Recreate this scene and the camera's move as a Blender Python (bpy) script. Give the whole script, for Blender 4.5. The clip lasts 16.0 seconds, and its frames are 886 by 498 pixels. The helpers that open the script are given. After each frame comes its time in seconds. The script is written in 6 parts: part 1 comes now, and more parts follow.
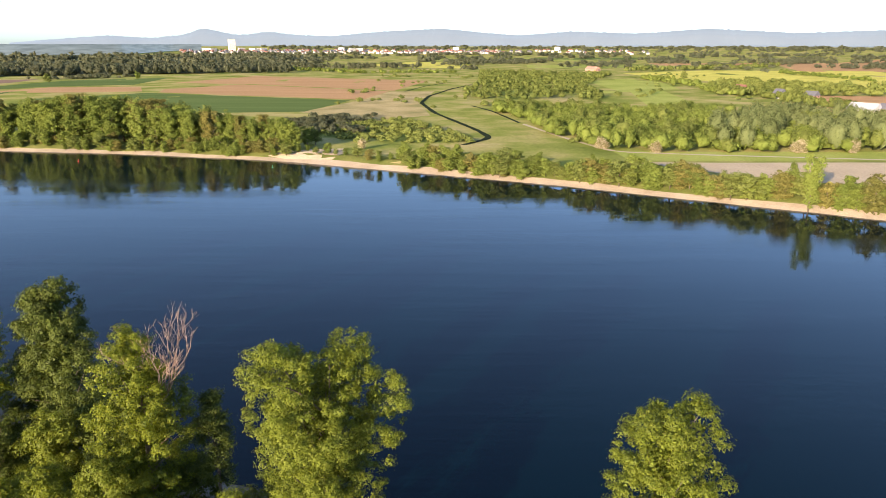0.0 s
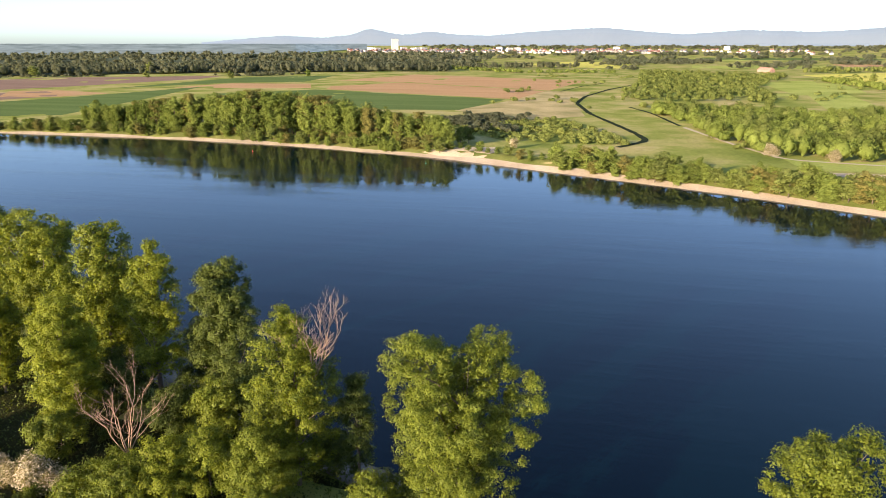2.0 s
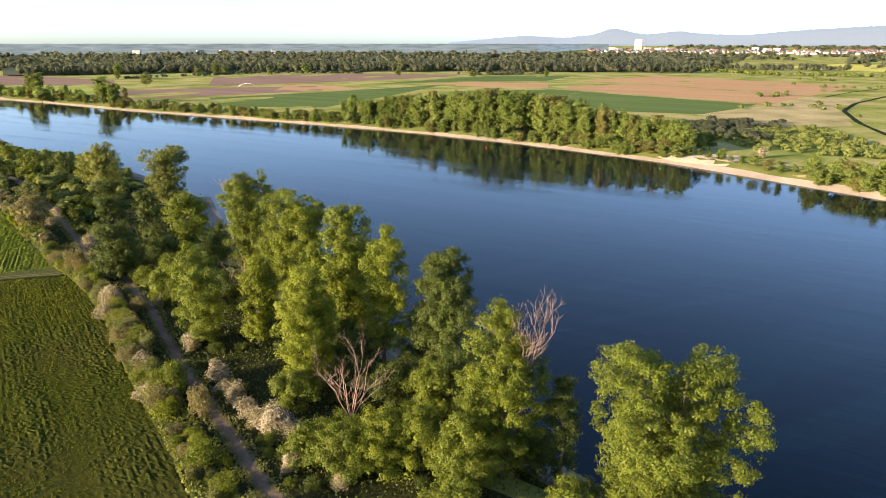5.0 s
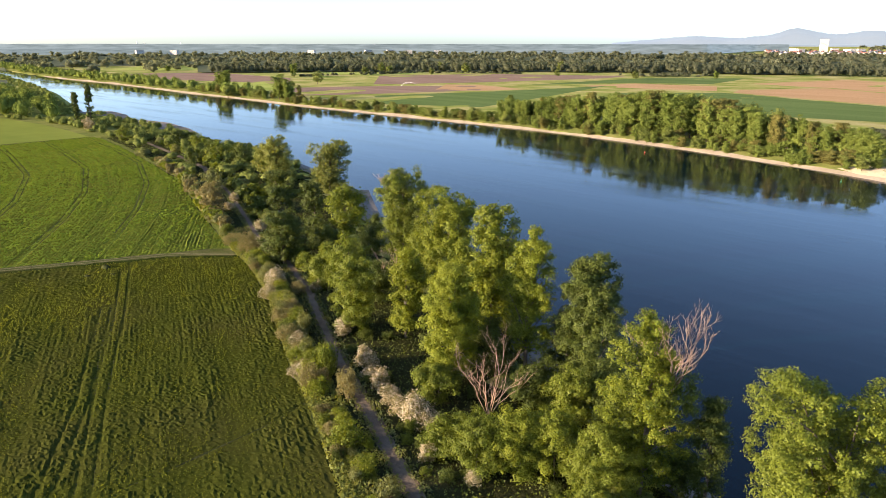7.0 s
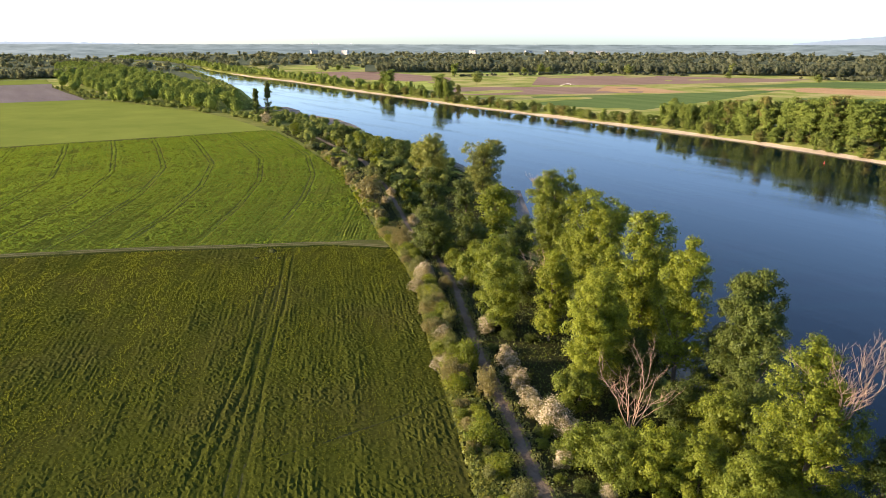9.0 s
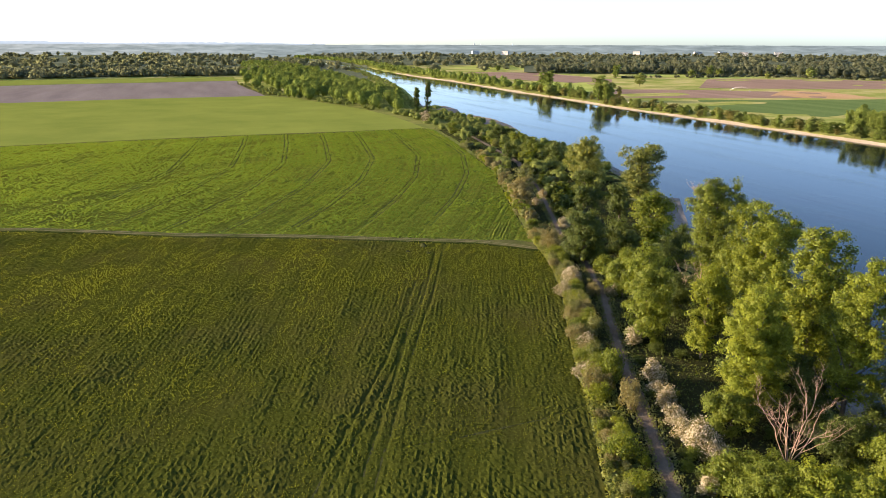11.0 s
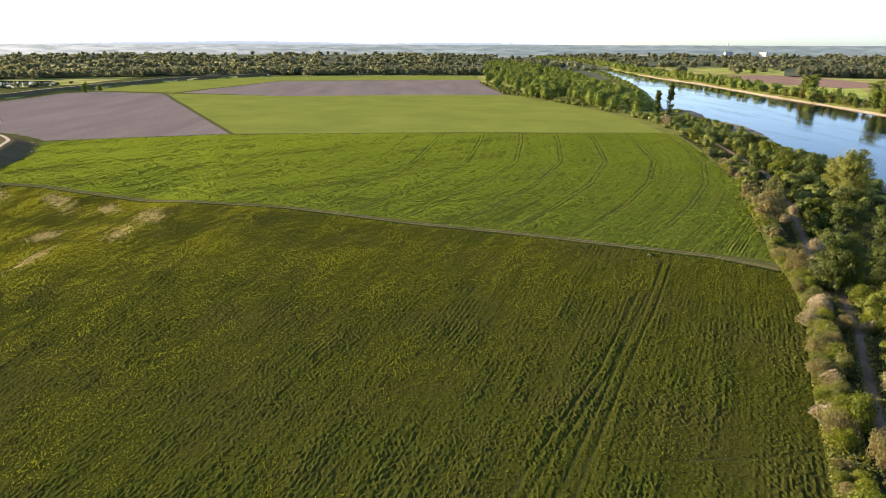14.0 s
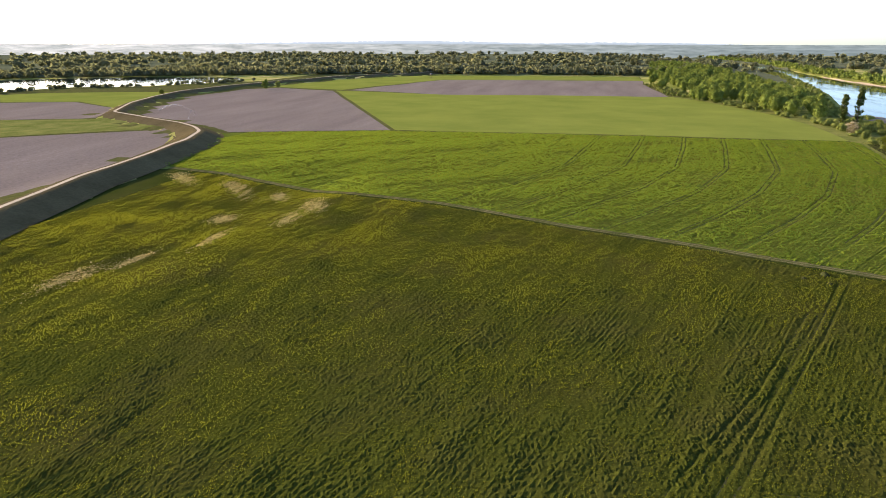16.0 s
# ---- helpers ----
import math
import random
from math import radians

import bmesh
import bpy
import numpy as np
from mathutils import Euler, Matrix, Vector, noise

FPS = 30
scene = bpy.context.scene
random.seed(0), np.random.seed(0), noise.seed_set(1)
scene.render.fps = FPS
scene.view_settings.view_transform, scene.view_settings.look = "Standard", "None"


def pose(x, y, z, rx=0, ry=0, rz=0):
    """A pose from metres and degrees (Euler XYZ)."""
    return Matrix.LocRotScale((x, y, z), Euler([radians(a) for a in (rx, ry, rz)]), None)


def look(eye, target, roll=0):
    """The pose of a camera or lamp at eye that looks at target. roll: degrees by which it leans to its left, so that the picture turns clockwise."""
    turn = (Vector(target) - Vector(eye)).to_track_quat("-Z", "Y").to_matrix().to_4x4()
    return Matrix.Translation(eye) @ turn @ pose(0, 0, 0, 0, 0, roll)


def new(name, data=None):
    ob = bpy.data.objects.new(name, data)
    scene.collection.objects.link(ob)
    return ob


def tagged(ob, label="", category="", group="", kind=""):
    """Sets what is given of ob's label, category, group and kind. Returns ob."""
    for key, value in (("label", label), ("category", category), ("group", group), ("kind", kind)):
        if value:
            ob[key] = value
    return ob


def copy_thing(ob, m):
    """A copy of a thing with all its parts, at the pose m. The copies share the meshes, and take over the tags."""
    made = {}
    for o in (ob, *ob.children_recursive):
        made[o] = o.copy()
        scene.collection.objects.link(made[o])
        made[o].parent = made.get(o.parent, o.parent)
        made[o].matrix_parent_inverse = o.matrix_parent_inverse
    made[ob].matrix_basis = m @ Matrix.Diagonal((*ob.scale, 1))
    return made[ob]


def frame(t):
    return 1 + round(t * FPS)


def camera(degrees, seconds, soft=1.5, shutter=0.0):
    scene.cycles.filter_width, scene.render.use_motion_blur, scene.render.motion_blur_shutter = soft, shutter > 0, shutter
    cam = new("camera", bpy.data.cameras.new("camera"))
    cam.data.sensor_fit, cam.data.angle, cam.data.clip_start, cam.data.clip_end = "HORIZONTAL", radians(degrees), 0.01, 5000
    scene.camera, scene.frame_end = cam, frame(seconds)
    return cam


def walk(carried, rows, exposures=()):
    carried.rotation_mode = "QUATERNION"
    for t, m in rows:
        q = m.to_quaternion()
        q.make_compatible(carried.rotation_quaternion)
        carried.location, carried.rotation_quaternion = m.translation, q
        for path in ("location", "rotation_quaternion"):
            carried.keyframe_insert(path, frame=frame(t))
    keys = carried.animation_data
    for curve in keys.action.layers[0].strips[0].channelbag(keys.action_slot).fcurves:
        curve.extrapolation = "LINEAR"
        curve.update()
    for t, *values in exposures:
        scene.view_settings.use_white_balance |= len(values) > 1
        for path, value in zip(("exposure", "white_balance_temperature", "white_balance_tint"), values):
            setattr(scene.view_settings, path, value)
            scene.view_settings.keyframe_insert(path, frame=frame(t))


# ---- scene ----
cam = camera(65.1, 16.0, soft=0.4)
PATH = [
    (0, (0.000, 0.000, 55.000), (-0.000, 95.882, 26.597), 0.08),
    (1, (-0.015, -0.024, 55.006), (-10.406, 95.276, 26.549), 0.05),
    (2, (-0.030, -0.048, 55.013), (-20.745, 93.541, 26.520), 0.03),
    (3, (-0.044, -0.073, 55.019), (-30.880, 90.682, 26.509), 0.02),
    (4, (-0.059, -0.097, 55.025), (-40.676, 86.721, 26.512), 0.02),
    (5, (-0.074, -0.121, 55.031), (-50.004, 81.699, 26.527), 0.02),
    (6, (-0.089, -0.145, 55.038), (-58.740, 75.674, 26.551), 0.03),
    (7, (-0.104, -0.169, 55.044), (-66.770, 68.718, 26.581), 0.05),
    (8, (-0.119, -0.194, 55.050), (-73.991, 60.916, 26.615), 0.07),
    (9, (-0.133, -0.218, 55.056), (-80.310, 52.363, 26.649), 0.08),
    (10, (-0.148, -0.242, 55.063), (-85.649, 43.165, 26.681), 0.10),
    (11, (-0.163, -0.266, 55.069), (-89.940, 33.434, 26.708), 0.12),
    (12, (-0.178, -0.291, 55.075), (-93.132, 23.288, 26.727), 0.13),
    (13, (-0.193, -0.315, 55.081), (-95.184, 12.849, 26.736), 0.13),
    (14, (-0.208, -0.339, 55.088), (-96.068, 2.241, 26.731), 0.13),
    (15, (-0.222, -0.363, 55.094), (-95.771, -8.411, 26.710), 0.12),
    (16, (-0.237, -0.387, 55.100), (-94.290, -18.982, 26.670), 0.10),
]
# seconds, stops, white balance
EXPOSURES = [(0, 1.40, 6450, 15), (4, 1.45, 6450, 15), (9, 1.54, 6450, 15), (13, 1.54, 6450, 15), (16, 1.46, 6450, 15)]
walk(cam, [(t, look(eye, target, roll)) for t, eye, target, roll in PATH], EXPOSURES)

# ---- world, sun, exposure ----
SUN_YAW, SUN_EL = 148.0, 12.5      # the sun stands low, behind and to the left of the first view
world = bpy.data.worlds.new("sky")
scene.world = world
world.use_nodes = True
wn = world.node_tree.nodes
sky = wn.new("ShaderNodeTexSky")
sky.sky_type = 'NISHITA'
sky.sun_disc = False
sky.sun_elevation = radians(SUN_EL)
sun_dir = Vector((-math.sin(radians(SUN_YAW)) * math.cos(radians(SUN_EL)), math.cos(radians(SUN_YAW)) * math.cos(radians(SUN_EL)), math.sin(radians(SUN_EL))))
sky.sun_rotation = math.atan2(sun_dir.x, sun_dir.y)
sky.altitude = 90
sky.air_density, sky.dust_density, sky.ozone_density = 0.55, 0.9, 0.4
wn["Background"].inputs["Strength"].default_value = 0.135
pale = wn.new("ShaderNodeHueSaturation")       # thin haze takes the colour out of the sky
pale.inputs["Saturation"].default_value = 1.0
cool = wn.new("ShaderNodeMix")
cool.data_type, cool.blend_type = "RGBA", "MULTIPLY"
cool.inputs["Factor"].default_value = 1.0
cool.inputs[7].default_value = (0.87, 0.972, 1.06, 1)
world.node_tree.links.new(sky.outputs["Color"], pale.inputs["Color"])
world.node_tree.links.new(pale.outputs["Color"], cool.inputs[6])
world.node_tree.links.new(cool.outputs[2], wn["Background"].inputs["Color"])
sun = new("sun", bpy.data.lights.new("sun", "SUN"))
sun.data.energy, sun.data.angle, sun.data.color = 5.0, radians(0.6), (1.0, 0.785, 0.53)
sun.matrix_world = look(sun_dir * 300, (0, 0, 0))

# ---- materials ----


def shader(name):
    m = bpy.data.materials.new(name)
    m.use_nodes = True
    nt = m.node_tree
    return m, nt, nt.nodes["Principled BSDF"]


def node(nt, kind, **values):
    n = nt.nodes.new(kind)
    for key, value in values.items():
        n.inputs[key].default_value = value
    return n


def ramp(nt, fac, stops):
    r = nt.nodes.new("ShaderNodeValToRGB")
    while len(r.color_ramp.elements) < len(stops):
        r.color_ramp.elements.new(0.5)
    for e, (p, c) in zip(r.color_ramp.elements, stops):
        e.position, e.color = p, (*c, 1)
    nt.links.new(fac, r.inputs["Fac"])
    return r.outputs["Color"]


def mix(nt, fac, a, b, blend="MIX"):
    n = nt.nodes.new("ShaderNodeMix")
    n.data_type, n.blend_type = "RGBA", blend
    for socket, value in ((n.inputs["Factor"], fac), (n.inputs[6], a), (n.inputs[7], b)):
        if hasattr(value, "is_output"):
            nt.links.new(value, socket)
        elif isinstance(value, tuple):
            socket.default_value = (*value, 1)
        else:
            socket.default_value = value
    return n.outputs[2]


def noise_tex(nt, scale, coords=None, detail=4.0, rough=0.6, stretch=None):
    n = node(nt, "ShaderNodeTexNoise", Scale=scale, Detail=detail, Roughness=rough)
    if coords is None:
        coords = nt.nodes.new("ShaderNodeNewGeometry").outputs["Position"]
    if stretch:
        mp = nt.nodes.new("ShaderNodeMapping")
        mp.inputs["Scale"].default_value = stretch[0]
        mp.inputs["Rotation"].default_value = (0, 0, stretch[1])
        nt.links.new(coords, mp.inputs["Vector"])
        coords = mp.outputs["Vector"]
    nt.links.new(coords, n.inputs["Vector"])
    return n.outputs["Fac"]


def bump(nt, bsdf, height, strength, distance):
    b = node(nt, "ShaderNodeBump", Strength=strength, Distance=distance)
    nt.links.new(height, b.inputs["Height"])
    nt.links.new(b.outputs["Normal"], bsdf.inputs["Normal"])


def earthy(name, stops, big=0.02, fine=0.9, rough=0.95, relief=0.3, stretch=None):
    """A ground cover: broad patches and fine grain."""
    m, nt, b = shader(name)
    broad = noise_tex(nt, big, detail=5, stretch=stretch)
    grain = noise_tex(nt, fine, detail=6, rough=0.75)
    col = ramp(nt, broad, stops)
    col = mix(nt, 0.55, col, ramp(nt, grain, [(0.25, (0.25, 0.25, 0.25)), (0.75, (1.0, 1.0, 1.0))]), "MULTIPLY")
    col = mix(nt, 1.0, col, (1.45, 1.45, 1.45), "MULTIPLY")
    nt.links.new(col, b.inputs["Base Color"])
    b.inputs["Roughness"].default_value = rough
    b.inputs["Specular IOR Level"].default_value = 0.0
    if relief:
        bump(nt, b, grain, 0.8, relief)
    return m


def leafy(name, dark, light, trans=0.35, far=False, gloss=0.2, grain=0.0):
    """Leaves: tone varies leaf by leaf and from plant to plant, and light comes through."""
    m, nt, b = shader(name)
    g = nt.nodes.new("ShaderNodeNewGeometry")
    o = nt.nodes.new("ShaderNodeObjectInfo")
    patch = noise_tex(nt, 0.03 if far else 0.35, detail=3)
    a = node(nt, "ShaderNodeMath")
    a.operation = "MULTIPLY_ADD"
    nt.links.new(g.outputs["Random Per Island"], a.inputs[0])
    a.inputs[1].default_value = 0.22 if far else 0.45
    nt.links.new(patch, a.inputs[2])
    a2 = node(nt, "ShaderNodeMath")
    a2.operation = "MULTIPLY_ADD"
    nt.links.new(o.outputs["Random"], a2.inputs[0])
    a2.inputs[1].default_value = 0.3
    nt.links.new(a.outputs[0], a2.inputs[2])
    col = ramp(nt, a2.outputs[0], [(0.3, dark), (0.95, light)] if far else [(0.35, dark), (1.1, light)])
    if grain:
        tuft = noise_tex(nt, grain, detail=5, rough=0.7)
        col = mix(nt, 0.75, col, ramp(nt, tuft, [(0.3, (0.35, 0.38, 0.35)), (0.7, (1.25, 1.2, 1.1))]), "MULTIPLY")
        field = noise_tex(nt, 0.035, detail=3)
        col = mix(nt, ramp(nt, field, [(0.45, (0, 0, 0)), (0.75, (0.55, 0.55, 0.55))]), col, (0.105, 0.092, 0.03))
    nt.links.new(col, b.inputs["Base Color"])
    b.inputs["Roughness"].default_value = 0.55
    b.inputs["Specular IOR Level"].default_value = 0.0 if far else gloss
    t = nt.nodes.new("ShaderNodeBsdfTranslucent")
    tint = mix(nt, 1.0, col, (1.2, 1.15, 0.8) if far else (1.5, 1.35, 0.6), "MULTIPLY")
    nt.links.new(tint, t.inputs["Color"])
    s = node(nt, "ShaderNodeMixShader", Fac=trans)
    nt.links.new(b.outputs[0], s.inputs[1])
    nt.links.new(t.outputs[0], s.inputs[2])
    nt.links.new(s.outputs[0], nt.nodes["Material Output"].inputs["Surface"])
    return m


def plain(name, color, rough=0.8, spread=0.25, scale=3.0):
    m, nt, b = shader(name)
    n = noise_tex(nt, scale, detail=5)
    lo = tuple(c * (1 - spread) for c in color)
    hi = tuple(min(1, c * (1 + spread)) for c in color)
    nt.links.new(ramp(nt, n, [(0.3, lo), (0.7, hi)]), b.inputs["Base Color"])
    b.inputs["Roughness"].default_value = rough
    return m


def rowed(name, stops, pitch, soil, cover=0.5, strength=0.9):
    """A drilled crop: plants in rows along the strip's own length (v), rows across (u), with patches and bare soil."""
    m, nt, b = shader(name)
    uv = nt.nodes.new("ShaderNodeTexCoord").outputs["UV"]
    warp = node(nt, "ShaderNodeMapping")
    nt.links.new(uv, warp.inputs["Vector"])
    warp.inputs["Scale"].default_value = (1, 0.12, 1)
    streak = noise_tex(nt, 1.0 / pitch, warp.outputs["Vector"], detail=4, rough=0.7)
    fine = noise_tex(nt, 1.1, detail=6, rough=0.8)
    broad = noise_tex(nt, 0.022, detail=4)
    wide = noise_tex(nt, 0.16, warp.outputs["Vector"], detail=2)
    col = ramp(nt, broad, stops)
    h = node(nt, "ShaderNodeMath")
    h.operation = "MULTIPLY_ADD"
    nt.links.new(streak, h.inputs[0])
    h.inputs[1].default_value = 0.9
    nt.links.new(fine, h.inputs[2])
    h2 = node(nt, "ShaderNodeMath")
    h2.operation = "MULTIPLY_ADD"
    nt.links.new(wide, h2.inputs[0])
    h2.inputs[1].default_value = 0.5
    nt.links.new(h.outputs[0], h2.inputs[2])
    cov = ramp(nt, h2.outputs[0], [(cover + 0.42, (1, 1, 1)), (cover + 0.72, (0, 0, 0))])
    col = mix(nt, cov, col, soil)
    nt.links.new(col, b.inputs["Base Color"])
    b.inputs["Roughness"].default_value = 0.9
    b.inputs["Specular IOR Level"].default_value = 0.0
    bump(nt, b, h2.outputs[0], strength, 0.35)
    return m


M = {}
M["meadow"] = earthy("meadow", [(0.3, (0.13, 0.165, 0.035)), (0.45, (0.22, 0.245, 0.06)), (0.55, (0.31, 0.29, 0.10)), (0.7, (0.40, 0.33, 0.16))], 0.02, 0.45)
M["gravel"] = earthy("gravel", [(0.3, (0.28, 0.225, 0.165)), (0.7, (0.40, 0.33, 0.25))], 0.08, 1.4)
M["mud"] = earthy("mud", [(0.3, (0.16, 0.14, 0.12)), (0.7, (0.25, 0.22, 0.19))], 0.06, 1.0)
# dark floor under the riverside trees, their shade put into the colour
M["floor_shade"] = earthy("floor_shade", [(0.3, (0.022, 0.026, 0.010)), (0.7, (0.048, 0.048, 0.02))], 0.12, 1.2)
# ploughed earth, greyed: some of the haze over it is in this colour
M["soil"] = earthy("soil", [(0.3, (0.145, 0.122, 0.112)), (0.7, (0.195, 0.166, 0.15))], 0.02, 0.6, stretch=((0.3, 2.0, 1), 0.4))
M["red_soil"] = earthy("red_soil", [(0.3, (0.20, 0.135, 0.10)), (0.7, (0.27, 0.185, 0.14))], 0.02, 0.6, stretch=((0.3, 2.0, 1), 0.4))
M["tan"] = earthy("tan", [(0.3, (0.36, 0.22, 0.11)), (0.7, (0.44, 0.28, 0.15))], 0.012, 0.4, stretch=((0.5, 3.0, 1), 0.2))
M["sand"] = earthy("sand", [(0.3, (0.42, 0.33, 0.22)), (0.7, (0.52, 0.43, 0.30))], 0.03, 0.8)
M["cereal"] = earthy("cereal", [(0.3, (0.085, 0.13, 0.04)), (0.7, (0.13, 0.175, 0.06))], 0.012, 0.6, stretch=((0.3, 3.0, 1), 0.3))
M["grass"] = earthy("grass", [(0.3, (0.24, 0.29, 0.06)), (0.7, (0.36, 0.38, 0.11))], 0.02, 0.7)
# far wood floor: tree shade, lifted by haze, put into the colour
M["far_floor_shade"] = earthy("far_floor_shade", [(0.3, (0.07, 0.085, 0.05)), (0.7, (0.12, 0.13, 0.08))], 0.012, 0.2)
M["bankgrass"] = earthy("bankgrass", [(0.3, (0.09, 0.115, 0.025)), (0.7, (0.19, 0.19, 0.06))], 0.06, 0.8)
M["dykegrass"] = earthy("dykegrass", [(0.3, (0.082, 0.066, 0.034)), (0.7, (0.13, 0.104, 0.055))], 0.06, 0.8)
M["rape"] = earthy("rape", [(0.3, (0.44, 0.41, 0.09)), (0.7, (0.56, 0.52, 0.13))], 0.02, 0.5)
M["dry"] = earthy("dry", [(0.3, (0.24, 0.22, 0.09)), (0.5, (0.38, 0.31, 0.15)), (0.75, (0.48, 0.38, 0.20))], 0.03, 0.5)
M["dirt"] = earthy("dirt", [(0.3, (0.125, 0.092, 0.064)), (0.7, (0.18, 0.142, 0.104))], 0.2, 1.5)
M["track"] = earthy("track", [(0.3, (0.062, 0.074, 0.02)), (0.7, (0.105, 0.10, 0.04))], 0.2, 1.5)
M["worn"] = earthy("worn", [(0.3, (0.12, 0.11, 0.05)), (0.7, (0.19, 0.165, 0.09))], 0.15, 1.5)
M["palegravel"] = earthy("palegravel", [(0.3, (0.40, 0.34, 0.25)), (0.7, (0.50, 0.43, 0.33))], 0.2, 1.5, relief=0.1)
M["rut"] = earthy("rut", [(0.3, (0.035, 0.042, 0.014)), (0.7, (0.06, 0.06, 0.022))], 0.3, 1.5)
# creek surface: the dark banks mirrored in the water are put into this colour
M["ditch"] = earthy("ditch", [(0.3, (0.02, 0.03, 0.02)), (0.7, (0.035, 0.045, 0.025))], 0.05, 0.6, rough=0.5)
M["crop_leaf"] = leafy("crop_leaf", (0.092, 0.144, 0.025), (0.152, 0.215, 0.043), 0.58, gloss=0.0)
M["crop_row"] = leafy("crop_row", (0.038, 0.048, 0.008), (0.100, 0.117, 0.020), 0.45, gloss=0.0, grain=1.6)
M["crop_row_up"] = leafy("crop_row_up", (0.100, 0.136, 0.020), (0.220, 0.268, 0.044), 0.45, gloss=0.0, grain=1.2)
M["near_leaf"] = leafy("near_leaf", (0.072, 0.088, 0.013), (0.128, 0.148, 0.025), 0.58, gloss=0.0)
M["dry_leaf"] = leafy("dry_leaf", (0.26, 0.23, 0.10), (0.48, 0.41, 0.22), 0.25, gloss=0.0)
M["crop_low"] = rowed("crop_low", [(0.3, (0.030, 0.043, 0.008)), (0.5, (0.042, 0.054, 0.011)), (0.75, (0.065, 0.066, 0.020))], 1.3, (0.06, 0.05, 0.026), 0.36)
M["crop_up"] = rowed("crop_up", [(0.3, (0.09, 0.12, 0.018)), (0.6, (0.12, 0.155, 0.024))], 1.0, (0.08, 0.07, 0.03), 0.36)
M["crop_far"] = rowed("crop_far", [(0.3, (0.160, 0.196, 0.038)), (0.7, (0.215, 0.245, 0.050))], 6.0, (0.085, 0.12, 0.022), 0.40, 0.5)
M["leaf_bright"] = leafy("leaf_bright", (0.042, 0.066, 0.006), (0.198, 0.230, 0.020), 0.36)
M["leaf_mid"] = leafy("leaf_mid", (0.038, 0.058, 0.007), (0.150, 0.182, 0.020), 0.35)
M["leaf_dark"] = leafy("leaf_dark", (0.028, 0.044, 0.008), (0.092, 0.118, 0.020), 0.3)
M["leaf_olive"] = leafy("leaf_olive", (0.07, 0.088, 0.018), (0.205, 0.222, 0.05), 0.36)
M["leaf_grey"] = leafy("leaf_grey", (0.075, 0.088, 0.028), (0.18, 0.193, 0.066))
M["leaf_brown"] = leafy("leaf_brown", (0.10, 0.095, 0.04), (0.22, 0.195, 0.085))
M["blossom"] = leafy("blossom", (0.40, 0.335, 0.23), (0.58, 0.50, 0.365), 0.2)
M["leaf_far"] = leafy("leaf_far", (0.085, 0.112, 0.03), (0.20, 0.228, 0.062), 0.3, True)
M["leaf_farbright"] = leafy("leaf_farbright", (0.088, 0.124, 0.026), (0.205, 0.25, 0.058), 0.34, True)
M["leaf_silver"] = leafy("leaf_silver", (0.072, 0.095, 0.036), (0.172, 0.20, 0.084), 0.25, True)
M["render_coat"] = plain("render_coat", (0.52, 0.49, 0.45), 0.85, 0.2, 0.3)
M["leaf_tan"] = leafy("leaf_tan", (0.09, 0.10, 0.03), (0.22, 0.20, 0.06), 0.25, True)
# far foliage, lightened and greyed: distance haze put into the leaf colour
M["leaf_haze"] = leafy("leaf_haze", (0.10, 0.115, 0.07), (0.165, 0.175, 0.11), 0.62, True)
M["bark"] = plain("bark", (0.12, 0.09, 0.065), 0.9, 0.4, 4)
M["deadwood"] = plain("deadwood", (0.32, 0.215, 0.15), 0.85, 0.3, 4)
M["white"] = plain("white", (0.78, 0.76, 0.72), 0.7, 0.08)
M["roof"] = plain("roof", (0.24, 0.11, 0.08), 0.8, 0.25, 0.5)
M["brick"] = plain("brick", (0.34, 0.20, 0.15), 0.85, 0.2, 1)
M["slate"] = plain("slate", (0.12, 0.12, 0.14), 0.6, 0.2, 1)
M["steel"] = plain("steel", (0.35, 0.36, 0.38), 0.5, 0.1)
M["red"] = plain("red", (0.55, 0.06, 0.04), 0.5, 0.15)
M["green_paint"] = plain("green_paint", (0.05, 0.22, 0.09), 0.5, 0.15)
M["glass"] = plain("glass", (0.04, 0.05, 0.06), 0.12, 0.1)
m, nt, b = shader("spray")
b.inputs["Base Color"].default_value = (0.9, 0.92, 0.95, 1)
b.inputs["Roughness"].default_value = 0.9
mist = noise_tex(nt, 0.5, detail=4)
nt.links.new(ramp(nt, mist, [(0.3, (0.05, 0.05, 0.05)), (0.8, (0.32, 0.32, 0.32))]), b.inputs["Alpha"])
M["spray"] = m
M["timber"] = plain("timber", (0.16, 0.11, 0.07), 0.85, 0.3, 3)

m, nt, b = shader("water")
b.inputs["Base Color"].default_value = (0.0002, 0.006, 0.010, 1)
# reflections cooled by a tint, and dimmed by an IOR under 1.333
b.inputs["Specular Tint"].default_value = (0.6, 0.9, 1.0, 1)
b.inputs["Roughness"].default_value = 0.06
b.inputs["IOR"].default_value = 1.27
r1 = noise_tex(nt, 0.45, detail=5, rough=0.65, stretch=((0.8, 1.15, 1), 0.15))
mm = node(nt, "ShaderNodeMath")
mm.operation = "MULTIPLY"
nt.links.new(r1, mm.inputs[0])
slick = noise_tex(nt, 0.03, detail=5, rough=0.65, stretch=((0.25, 2.2, 1), 0.12))
nt.links.new(ramp(nt, slick, [(0.44, (0.18, 0.18, 0.18)), (0.6, (1, 1, 1))]), mm.inputs[1])
bump(nt, b, mm.outputs[0], 0.11, 0.30)
nt.links.new(ramp(nt, slick, [(0.42, (0.03, 0.03, 0.03)), (0.62, (0.13, 0.13, 0.13))]), b.inputs["Roughness"])
M["water"] = m

